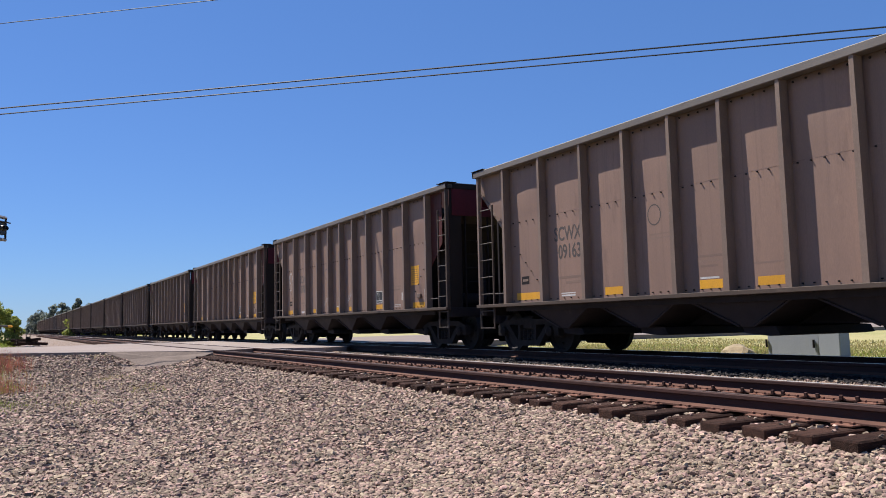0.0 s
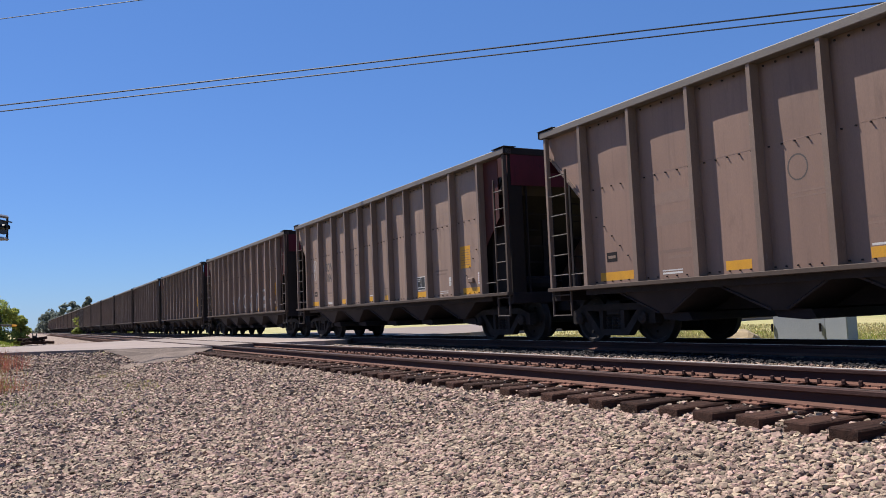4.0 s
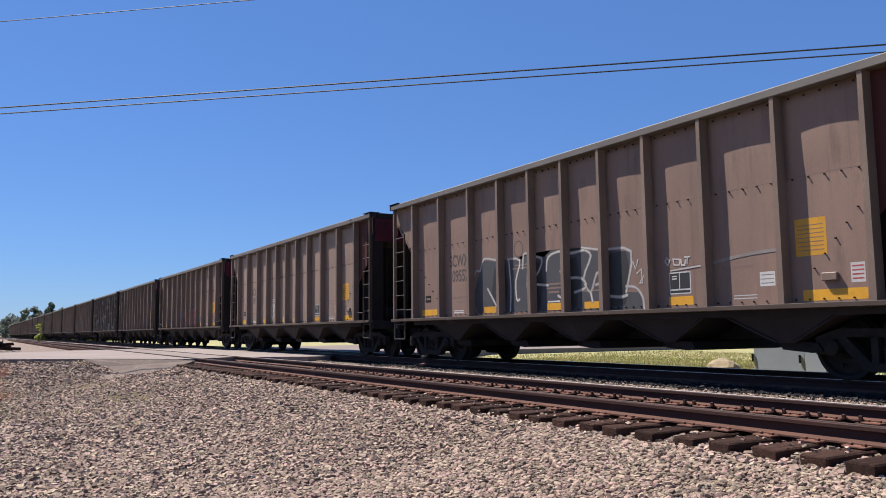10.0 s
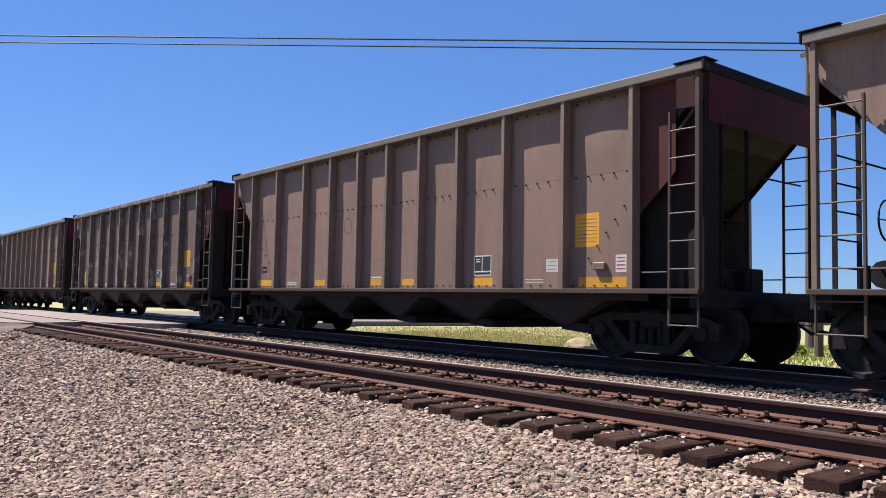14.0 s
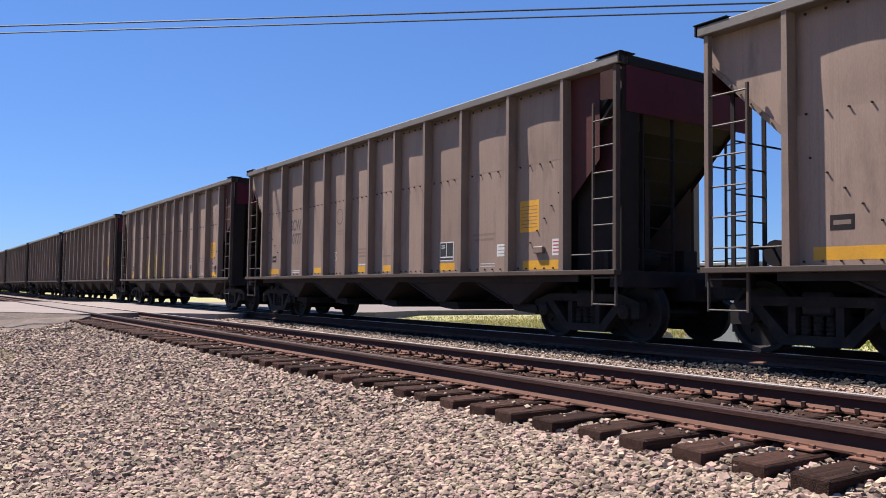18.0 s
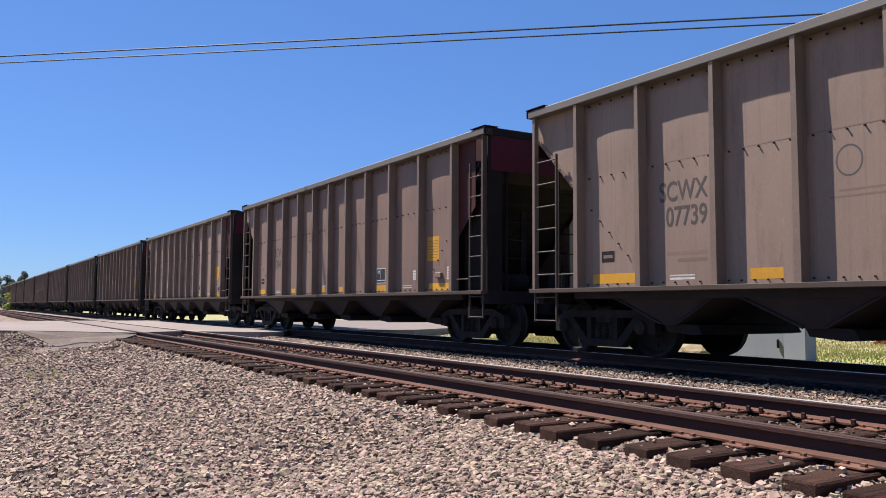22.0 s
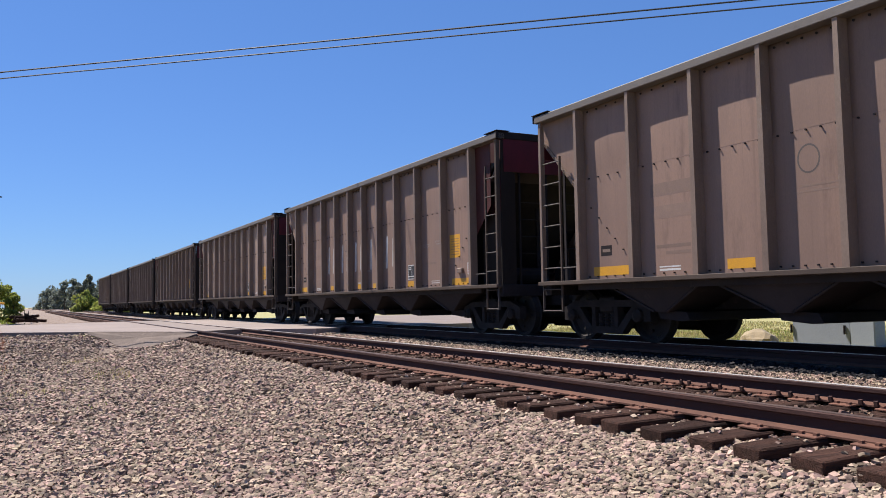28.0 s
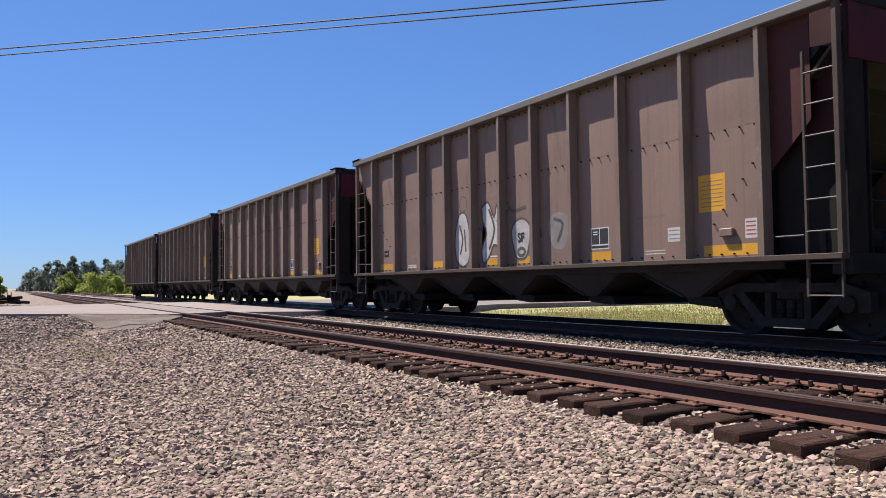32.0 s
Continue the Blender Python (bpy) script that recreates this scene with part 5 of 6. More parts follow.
for strokes in ([[(-5.43, 2.06), (-6.05, 2.15)], [(-5.46, 2.04), (-5.47, 1.83), (-5.59, 1.57), (-5.57, 1.26), (-5.67, 1.09)], [(-5.91, 1.78), (-6.08, 1.77), (-5.98, 1.60), (-6.06, 1.13)], [(-6.57, 2.20), (-6.59, 2.07), (-6.40, 1.88), (-6.40, 1.68), (-6.51, 1.55)], [(-6.63, 2.21), (-7.12, 2.02), (-7.03, 1.86), (-7.10, 1.81), (-7.22, 2.04)], [(-6.67, 1.82), (-6.79, 1.91), (-6.76, 1.74), (-6.96, 1.67), (-6.96, 1.53)], [(-6.82, 1.23), (-6.72, 1.37), (-6.78, 1.45), (-7.21, 1.47)], [(-7.20, 1.98), (-7.25, 1.85), (-7.17, 1.60), (-7.24, 1.41), (-7.12, 1.32), (-7.22, 1.08)]],
                [[(-7.20, 1.98), (-7.70, 1.99), (-7.70, 1.78), (-8.22, 1.18)], [(-7.26, 1.41), (-7.74, 1.10)], [(-7.46, 1.53), (-7.52, 1.59), (-7.67, 1.40), (-7.79, 1.22), (-7.83, 1.09)], [(-8.07, 2.12), (-7.97, 2.00), (-7.86, 1.64)], [(-8.07, 2.12), (-8.35, 2.04)], [(-8.37, 1.93), (-8.22, 1.90), (-8.17, 1.71), (-8.28, 1.51), (-8.38, 1.39)], [(-8.37, 1.93), (-8.64, 1.94), (-8.90, 2.14), (-8.97, 2.00), (-8.96, 1.92), (-9.09, 1.83), (-9.20, 1.73), (-9.23, 1.51)], [(-8.72, 1.75), (-8.89, 1.65), (-8.72, 1.56), (-8.61, 1.49)], [(-8.74, 1.25), (-8.83, 1.36), (-9.36, 1.43), (-9.42, 1.33), (-9.28, 1.20), (-9.35, 1.07)]]):
    spray(cars[10], "paint_outline", strokes, 0.055, M_SPRAY, 2, "sharp white spray-paint outline")
spray(cars[10], "paint_scrawl", [[(-4.1 - 0.05 * i, 1.45 + 0.22 * (i % 2)) for i in range(18)], [(-4.2 - 0.05 * i, 1.25 + 0.18 * (i % 2)) for i in range(14)]], 0.025, M_BLACKP, 1, "thin black spray-paint scrawl")
decal(cars[13], "dark_patch", -3.05, -3.49, 1.57, 1.86, M_UNDER, 1, "square of dark overpaint")
spray(cars[14], "paint_scrawl", [bend([(-5.51, 1.61), (-5.62, 1.61), (-5.56, 1.54), (-5.63, 1.48), (-5.58, 1.42), (-5.51, 1.44)], 4)], 0.018, M_SPRAY, 1)
blob(cars[15], "paint_cloud", [(-3.89, 1.10), (-3.98, 1.50), (-4.26, 1.70), (-4.38, 2.09), (-5.04, 2.09), (-5.54, 2.07), (-6.17, 2.02), (-6.41, 1.97), (-6.60, 1.99), (-7.07, 1.72), (-7.26, 1.44), (-7.24, 1.07)], M_MUSTARD, 0, "thin mustard-yellow wash behind the letters")
for letter in [[(-4.37, 2.07), (-4.66, 2.04), (-4.82, 1.78), (-4.98, 1.97), (-5.00, 1.12), (-4.86, 1.11), (-4.75, 1.40), (-4.66, 1.58), (-4.65, 1.13), (-4.38, 1.13)], [(-5.51, 2.02), (-5.81, 2.03), (-5.85, 2.11), (-5.94, 1.99), (-6.12, 1.58), (-6.18, 1.10), (-5.52, 1.09)], [(-6.66, 2.05), (-6.79, 2.12), (-6.98, 2.05), (-7.04, 1.90), (-6.98, 1.75), (-7.15, 1.65), (-7.23, 1.50), (-7.22, 1.08), (-6.66, 1.09), (-6.63, 1.56)]]:
    blob(cars[15], "paint_letter", letter, M_YSPRAY, 0.25, "pale yellow filled spray-paint letter")
for gap in [[(-5.62, 1.54), (-5.89, 1.59), (-5.86, 1.48)], [(-6.86, 1.59), (-7.04, 1.51), (-7.04, 1.42)]]:
    blob(cars[15], "paint_gap", gap, M_MUSTARD, 0.8)
blob(cars[15], "paint_cloud", [(-6.07, 1.87), (-6.22, 2.00), (-6.46, 1.98), (-6.41, 1.60), (-6.19, 1.58), (-6.07, 1.74)], mat("blue_spray_paint", (0.05, 0.10, 0.30), (0.04, 0.08, 0.24), 0.6, 3, 60, 0, 0.05), 0.9, "small patch of blue paint")
spray(cars[16], "paint_scrawl", [[(-6.5, 2.15), (-6.52, 2.35), (-6.62, 2.3), (-6.64, 2.15), (-6.74, 2.25), (-6.84, 2.32), (-6.86, 2.18), (-6.98, 2.34), (-7.0, 2.16), (-7.1, 2.22)], [(-7.15, 2.17), (-7.17, 2.17)], [(-7.23, 2.17), (-7.25, 2.17)]], 0.03, M_SPRAY, 1)
spray(cars[18], "paint_scrawl", [bend(p, 4) for p in [[(-4.13, 1.30), (-4.25, 1.37), (-4.17, 1.62), (-3.96, 1.56)], [(-3.99, 1.53), (-4.18, 1.10), (-4.44, 1.36), (-4.32, 1.73), (-4.27, 1.90), (-4.15, 1.89)], [(-4.35, 1.85), (-4.44, 1.93), (-4.57, 1.85), (-4.68, 1.67), (-4.75, 1.43), (-4.61, 1.30), (-4.48, 1.50), (-4.35, 1.72), (-4.35, 1.85)], [(-4.65, 1.77), (-4.72, 1.97), (-4.85, 2.03), (-4.98, 1.96), (-5.04, 1.86)], [(-4.75, 1.41), (-4.81, 1.59), (-4.89, 1.64), (-5.03, 1.61)], [(-5.07, 1.82), (-5.06, 2.02), (-5.21, 2.08), (-5.40, 2.02), (-5.37, 1.87), (-5.43, 1.69)], [(-5.41, 1.80), (-5.51, 1.46), (-5.55, 1.11)], [(-5.40, 2.00), (-5.69, 2.03)], [(-4.59, 1.65), (-4.64, 1.55), (-4.61, 1.42), (-4.56, 1.51), (-4.59, 1.65)], [(-4.41, 1.21), (-4.61, 1.35)], [(-4.90, 1.28), (-5.07, 1.07), (-5.16, 1.27)]]], 0.026, M_SPRAY, 1, "thin white spray-paint letters in outline")
for y in (-7.95, -9.05):
    blob(cars[18], "paint_patch", curl(y, 1.72, 0.3, 0.4, 16, wave=0.04)[:-1], M_HAZE, 0.4, "thin chalky sprayed oval")
spray(cars[18], "paint_scrawl", [curl(-7.95, 1.75, 0.33, 0.45, a0=1, a1=6.5), curl(-9.05, 1.7, 0.33, 0.42, a0=1, a1=6.5)], 0.03, M_SPRAY, 1)
OUTLINE = [[(-6.15, 1.92), (-6.22, 2.01), (-6.86, 2.08), (-6.91, 1.97), (-6.79, 1.93), (-6.70, 1.64), (-6.95, 1.3)], [(-6.2, 1.92), (-6.33, 1.63), (-6.42, 1.51), (-6.65, 1.61)], [(-7.01, 1.99), (-6.93, 1.97), (-7.16, 1.32)],
           [(-7.18, 1.92), (-7.29, 1.66)], [(-7.48, 1.95), (-7.74, 1.87), (-7.81, 1.73), (-7.64, 1.49), (-7.91, 1.48), (-7.9, 1.31), (-7.52, 1.32), (-7.48, 1.95)],
           [(-7.85, 1.94), (-8.18, 1.94), (-8.25, 1.75), (-7.99, 1.52), (-8.27, 1.32), (-8.01, 1.31), (-7.89, 1.94)],
           [(-8.25, 1.93), (-8.38, 1.93), (-8.39, 1.52), (-8.48, 1.54), (-8.59, 1.9), (-8.83, 1.89), (-8.82, 1.6), (-8.72, 1.45), (-8.68, 1.33), (-8.76, 1.14)],
           [(-8.92, 1.74), (-9.08, 1.7), (-9.04, 1.53), (-8.94, 1.49), (-9.1, 1.38), (-9.14, 1.13)]]
spray(cars[19], "paint_scrawl", [bend(s, 3) for s in OUTLINE], 0.026, M_MIST, 1, "thin chalky outline of sprayed letters")
spray(cars[19], "paint_scrawl", [bend(s, 3) for s in OUTLINE], 0.013, M_SPRAY, 2)
spray(cars[19], "paint_scrawl", [curl(-4.35, 1.9, 0.12, 0.08), [(-4.2 - 0.05 * i, 1.35 + 0.35 * (i % 2)) for i in range(12)], [(-4.25 - 0.05 * i, 1.25 + 0.15 * (i % 2)) for i in range(11)]], 0.03, M_YSPRAY, 1, "pale yellow spray-paint tag")
for i, y in enumerate((-4.25, -5.45, -6.55, -7.72, -8.82)):      # a painted name, given as plain brushed bars
    spray(cars[21], "paint_bar", [[(y, 1.68), (y - 0.04, 2.46)], [(y - 0.42, 1.70), (y - 0.46, 2.40)]], 0.13, M_SPRAY, 1, "broad white brushed paint marks")
spray(cars[21], "paint_scrawl", [curl(-11.2, 2.08, 0.16, 0.05, wave=0.03), curl(-11.85, 2.12, 0.13, 0.06, wave=0.03), curl(-12.05, 2.08, 0.1, 0.05, wave=0.03), curl(-7.6, 1.62, 0.16, 0.04, wave=0.03)], 0.014, M_MIST, 1)
LENS = [(-5.45, 2.01), (-5.59, 2.25), (-5.83, 2.26), (-5.98, 1.97), (-6.03, 1.58), (-5.97, 1.24), (-5.73, 1.12), (-5.47, 1.25), (-5.38, 1.61)]
FORK = [(-6.52, 2.32), (-6.77, 2.41), (-6.99, 2.09), (-7.12, 2.36), (-7.5, 2.32), (-7.42, 2.06), (-7.21, 1.89), (-7.41, 1.65), (-7.32, 1.43), (-6.98, 1.53), (-6.8, 1.31), (-6.57, 1.16), (-6.5, 1.46), (-6.69, 1.78), (-6.55, 2.03)]
BEAN = curl(-7.94, 1.6, 0.31, 0.43, 18, wave=0.04)
SHADE = curl(-9.13, 1.68, 0.3, 0.38, 18, wave=0.05)
for s in (LENS, FORK, BEAN):
    blob(cars[23], "paint_letter", bend(s + s[:1], 3)[:-1], M_SPRAY, 0.5, "chalky white sprayed bubble letter")
blob(cars[23], "paint_letter", SHADE[:-1], M_MIST, 0.5, "faint grey sprayed letter")
for s in (LENS, FORK, BEAN):
    spray(cars[23], "paint_outline", [bend(s + s[:1], 3)], 0.05, M_SMOKE, 0.7)
spray(cars[23], "paint_outline", [bend(s, 3) for s in ([(-5.6, 2.0), (-5.72, 1.7), (-5.62, 1.4)], [(-5.8, 1.9), (-5.85, 1.45)], [(-6.05, 1.95), (-6.3, 1.9), (-6.55, 1.88)], [(-6.8, 2.25), (-7.0, 1.85), (-6.8, 1.45)], [(-7.1, 2.0), (-7.3, 1.95), (-7.45, 1.7)],
      [(-7.5, 2.25), (-7.7, 2.15), (-8.1, 2.2)], [(-8.3, 1.9), (-8.5, 1.85), (-8.6, 1.6)], [(-9.0, 1.9), (-9.25, 1.8), (-9.1, 1.5)])] + [curl(-5.05, 1.73, 0.07, 0.1), curl(-7.95, 1.35, 0.12, 0.07)], 0.06, M_SMOKE, 0.9)
spray(cars[23], "paint_haze", [bend([(-8.5, 2.05), (-8.8, 2.15), (-9.2, 2.5), (-9.4, 2.2)], 3), bend([(-6.6, 2.5), (-7.0, 2.55), (-7.4, 2.45)], 3)], 0.09, M_FADED, 0.3)
lettering(cars[23], "SF", -7.94, 1.62, 0.24, M_BLACKP).location.x -= 0.006


# ---- overhead wires and their pole ----
def wire(a, b, r, sag, label):
    bm = bmesh.new()
    n = 24
    pts = []
    for i in range(n + 1):
        u = i / n
        p = Vector(a).lerp(Vector(b), u)
        p.z -= sag * 4 * u * (1 - u)
        pts.append(p)
    tube(bm, pts, r, 6)
    return tagged(link_mesh("overhead_wire", bm, M_WIRE), label, "wire", "overhead wires")


LINE = Vector((-0.7537, 0.6572, 0)).normalized()
POLE = Vector((21.74, 8.44, 0))
for z, r in ((8.97, 0.024), (8.75, 0.021)):
    a = POLE + Vector((0, 0, z))
    wire(a, a + LINE * 62, r, 0.0, "black overhead power cable sagging across the tracks")
    wire(a, a - LINE * 40, r, 0.0, "black overhead power cable beyond its pole")
wire((30, 1.0, 11.75), (-40, 58.8, 11.35), 0.014, 0.0, "thin high overhead wire")
pole = thing("utility_pole", "weathered wooden utility pole beyond the train", "utility pole")
part("shaft", rod(bmesh.new(), (POLE.x, POLE.y, -0.6), (POLE.x, POLE.y, 9.15), 0.17, 12, 0.11), M_POLE, pole)
part("crossarm", bx(bmesh.new(), POLE.x - 0.05, POLE.x + 0.05, POLE.y - 0.25, POLE.y + 0.25, 8.6, 8.7), M_POLE, pole)
for dy in (-0.12, 0.1):
    part("insulator", lathe(bmesh.new(), [(0.03, 8.95), (0.05, 9.0), (0.03, 9.06), (0.045, 9.1), (0.02, 9.16)], "z", (POLE.x, POLE.y + dy, 0), 8), M_GALV, pole)


for foot, top in ((POLE + LINE * 62, 9.15), (POLE - LINE * 40, 9.15), (Vector((30.0, 1.0, 0)), 11.9), (Vector((-40.0, 58.8, 0)), 11.5)):
    p = thing("utility_pole", "weathered wooden utility pole at the end of a span", "utility pole")
    part("shaft", rod(bmesh.new(), (foot.x, foot.y, -0.9), (foot.x, foot.y, top), 0.17, 12, 0.11), M_POLE, p)
    part("crossarm", bx(bmesh.new(), foot.x - 0.3, foot.x + 0.3, foot.y - 0.05, foot.y + 0.05, top - 0.5, top - 0.4), M_POLE, p)


# ---- cantilever signal over the road ----
sig = thing("cantilever_signal", "galvanised cantilever crossing signal reaching over the road", "railway signal")
MAST, TIP = Vector((-6.2, 40.0, 0)), Vector((-2.22, 46.5, 0))
ARM = (TIP - MAST).normalized()
SIDE = Vector((-ARM.y, ARM.x, 0))


def along(d, s=0.0, z=0.0):
    return MAST + ARM * d + SIDE * s + Vector((0, 0, z))


def bar(bm, a, b, w):
    return rod(bm, a, b, w * 0.7, 4)


LEN = (TIP - MAST).length
part("mast", rod(bmesh.new(), along(0, 0, -0.5), along(0, 0, 5.9), 0.24, 14, 0.22), M_UNDER, sig, "dark steel mast")
part("mast_base", bx(bmesh.new(), MAST.x - 0.5, MAST.x + 0.5, MAST.y - 0.5, MAST.y + 0.5, -0.6, 0.25, 0.05), M_APRON, sig)
Z0, Z1 = 5.87, 7.08
for s in (-0.3, 0.3):
    for z in (Z0, Z1):
        part("arm_chord", bar(bmesh.new(), along(-3.2, s, z), along(LEN, s, z), 0.13), M_GALV, sig)
    for d in (2.75, 4.9, LEN - 0.02):
        part("arm_post", bar(bmesh.new(), along(d, s, Z0), along(d, s, Z1), 0.08), M_UNDER, sig)
part("arm_floor", prism(bmesh.new(), [(p.x, p.y) for p in (along(-3.2, -0.3), along(-3.2, 0.3), along(LEN, 0.3), along(LEN, -0.3))], "z", Z0 - 0.06, Z0), M_GALV, sig)
for s in (-0.33, 0.33):
    bm = bmesh.new()
    bm.faces.new([bm.verts.new(along(d, s, z)) for d, z in ((-3.2, Z0 - 0.85), (2.7, Z0 - 0.72), (2.7, Z1 - 0.1), (-3.2, Z1 - 0.1))])
    bmesh.ops.solidify(bm, geom=bm.faces[:], thickness=0.02)
    part("arm_panel", bm, M_GALV, sig, "pale grey sheet metal side of the arm")
bm = bmesh.new()
bm.faces.new([bm.verts.new(along(d, -0.355, z)) for d, z in ((-3.2, Z0 - 0.6), (2.2, Z0 - 0.35), (2.2, Z0 - 0.12), (-3.2, Z0 - 0.12))])
part("green_streak", bm, mat("faded_green_streak", (0.22, 0.33, 0.18), (0.3, 0.36, 0.27), 0.7), sig, "faded green streak along the panel")
part("foot_ledge", bx(bmesh.new(), -0.9, 0.9, -0.06, 0.06, -0.03, 0.03), M_BLACKP, sig).matrix_basis = Matrix.Translation(along(2.6, -0.4, Z0 - 0.80)) @ pose(0, 0, 0, 0, 0, math.degrees(math.atan2(ARM.y, ARM.x)))
part("crossbuck_blade", bar(bmesh.new(), along(3.1, -0.42, Z0 + 0.1), along(4.45, -0.42, Z1 - 0.1), 0.2), M_WHITE, sig, "weathered white crossbuck blade")
part("crossbuck_blade", bar(bmesh.new(), along(4.45, -0.46, Z0 + 0.1), along(3.1, -0.46, Z1 - 0.1), 0.2), M_WHITE, sig)
for d, s, z in ((0.5, -0.62, Z0 + 0.55), (1.35, -0.62, Z0 + 0.5), (2.05, -0.62, Z0 + 0.5), (5.55, -0.5, Z0 + 0.6), (6.6, -0.5, Z0 + 0.55), (7.25, -0.3, Z0 + 0.6), (7.0, 0.5, Z0 + 0.6), (-0.4, -0.5, 3.5)):
    p = along(d, s, z)
    f = -SIDE if s < 0 else SIDE
    head = part("signal_light", rod(bmesh.new(), p - f * 0.02, p + f * 0.03, 0.38, 16), M_BLACKP, sig, "round black signal backboard")
    part("lamp_lens", rod(bmesh.new(), p + f * 0.035, p + f * 0.06, 0.11, 12), M_LENS, head)
    part("hood", rod(bmesh.new(), p + f * 0.05, p + f * 0.32, 0.14, 10, 0.12, caps=False), M_BLACKP, head)
    part("lamp_housing", rod(bmesh.new(), p - f * 0.22, p - f * 0.02, 0.12, 10), M_BLACKP, head)
part("light_bar", rod(bmesh.new(), along(5.4, -0.42, Z0 + 0.95), along(LEN + 0.2, -0.42, Z0 + 0.95), 0.04, 6), M_BLACKP, sig)
part("bell", rod(bmesh.new(), along(LEN, 0, Z0 + 0.62), along(LEN + 0.5, 0, Z0 + 0.7), 0.09, 8), M_BLACKP, sig)
part("conduit", rod(bmesh.new(), along(0.42, 0, 2.6), along(0.42, 0, Z0 - 0.6), 0.025, 6), M_GALV, sig)
gate = thing("crossing_gate", "lowered striped crossing gate arm", "crossing gate")
a, b = MAST + Vector((-0.45, -0.7, 1.45)), Vector((-1.75, 45.5, 1.16))
for i in range(10):
    p, q = a.lerp(b, i / 10), a.lerp(b, (i + 1) / 10)
    part("gate_arm", bar(bmesh.new(), p, q, 0.08), M_LADDER if i % 2 else M_UNDER, gate)
part("gate_tip", bar(bmesh.new(), b, b + (b - a).normalized() * 0.35, 0.09), M_YEL, gate)
part("gate_machine", bx(bmesh.new(), a.x - 0.25, a.x + 0.25, a.y - 0.25, a.y + 0.25, -0.4, 1.6, 0.03), M_UNDER, gate)
part("counterweight", bx(bmesh.new(), a.x - 0.6, a.x - 0.2, a.y - 0.9, a.y - 0.5, 1.25, 1.65, 0.03), M_UNDER, gate)


# ---- things beyond the tracks ----
cab = thing("relay_cabinet", "pale grey steel relay cabinet beside the far track", "cabinet")
part("body", bx(bmesh.new(), 14.0, 14.34, 7.72, 9.60, -0.25, 1.52, 0.015), M_CABINET, cab)
part("roof", bx(bmesh.new(), 13.95, 14.39, 7.71, 9.72, 1.52, 1.60, 0.015), M_CABINET, cab)
part("door", bx(bmesh.new(), 13.99, 14.0, 8.245, 9.585, -0.2, 1.50), M_CABINET, cab)
part("door", bx(bmesh.new(), 13.99, 14.0, 7.735, 8.235, -0.2, 1.50), M_CABINET, cab)
for y in (8.34, 9.60):
    part("hinge", rod(bmesh.new(), (13.96, y, 0.12), (13.96, y, 0.30), 0.025, 6), M_UNDER, cab)
part("plinth", bx(bmesh.new(), 13.96, 14.38, 7.68, 9.64, -0.45, -0.25), M_APRON, cab)
bm = bmesh.new()
bmesh.ops.create_icosphere(bm, subdivisions=3, radius=1)
for v in bm.verts:
    n = noise.noise(v.co * 1.7 + Vector((5, 2, 1)))
    v.co = Vector((14.2, 10.7, -0.12)) + Vector((v.co.x * 0.32, v.co.y * 0.46, max(-0.4, v.co.z) * 0.27)) * (1 + 0.3 * n)
tagged(link_mesh("boulder", bm, M_ROCK), "tan weathered boulder in the grass", "rock")
post = thing("post", "short dark wooden post in the grass", "post")
part("shaft", rod(bmesh.new(), (18.0, 6.4, -0.3), (18.05, 6.4, 1.3), 0.11, 10), M_BARK, post)
part("shaft_cap", rod(bmesh.new(), (18.05, 6.4, 1.3), (18.05, 6.4, 1.34), 0.10, 10), M_BARK, post)
marker = thing("marker_post", "thin yellow marker post", "post")
part("shaft", rod(bmesh.new(), (24.0, 10.85, -0.3), (24.0, 10.85, 0.75), 0.05, 8), M_YEL, marker)
part("marker_cap", rod(bmesh.new(), (24.0, 10.85, 0.75), (24.0, 10.85, 0.8), 0.055, 8), M_WHITE, marker)


def leaves(name, centres, radii, count, size, material, seed, parent=None, flat=0.8):
    """Leaf faces scattered in lumpy shells round the given clump centres."""
    rng = np.random.default_rng(seed)
    c = np.asarray(centres, float)
    pick = rng.integers(0, len(c), count)
    d = rng.standard_normal((count, 3))
    d /= np.linalg.norm(d, axis=1)[:, None]
    r = np.asarray(radii, float)[pick] * rng.uniform(0.45, 1.08, count) ** 0.6
    p = c[pick] + d * r[:, None] * np.array([1, 1, flat])
    a = rng.standard_normal((count, 3))
    b = rng.standard_normal((count, 3))
    a /= np.linalg.norm(a, axis=1)[:, None]
    b -= a * (a * b).sum(1)[:, None]
    b /= np.linalg.norm(b, axis=1)[:, None]
    s = size * rng.uniform(0.6, 1.4, (count, 1))
    v = np.stack([p - a * s, p + b * s * 0.55, p + a * s, p - b * s * 0.55], 1).reshape(-1, 3)
    return soup(name, v, np.arange(4 * count).reshape(-1, 4), material, parent=parent)


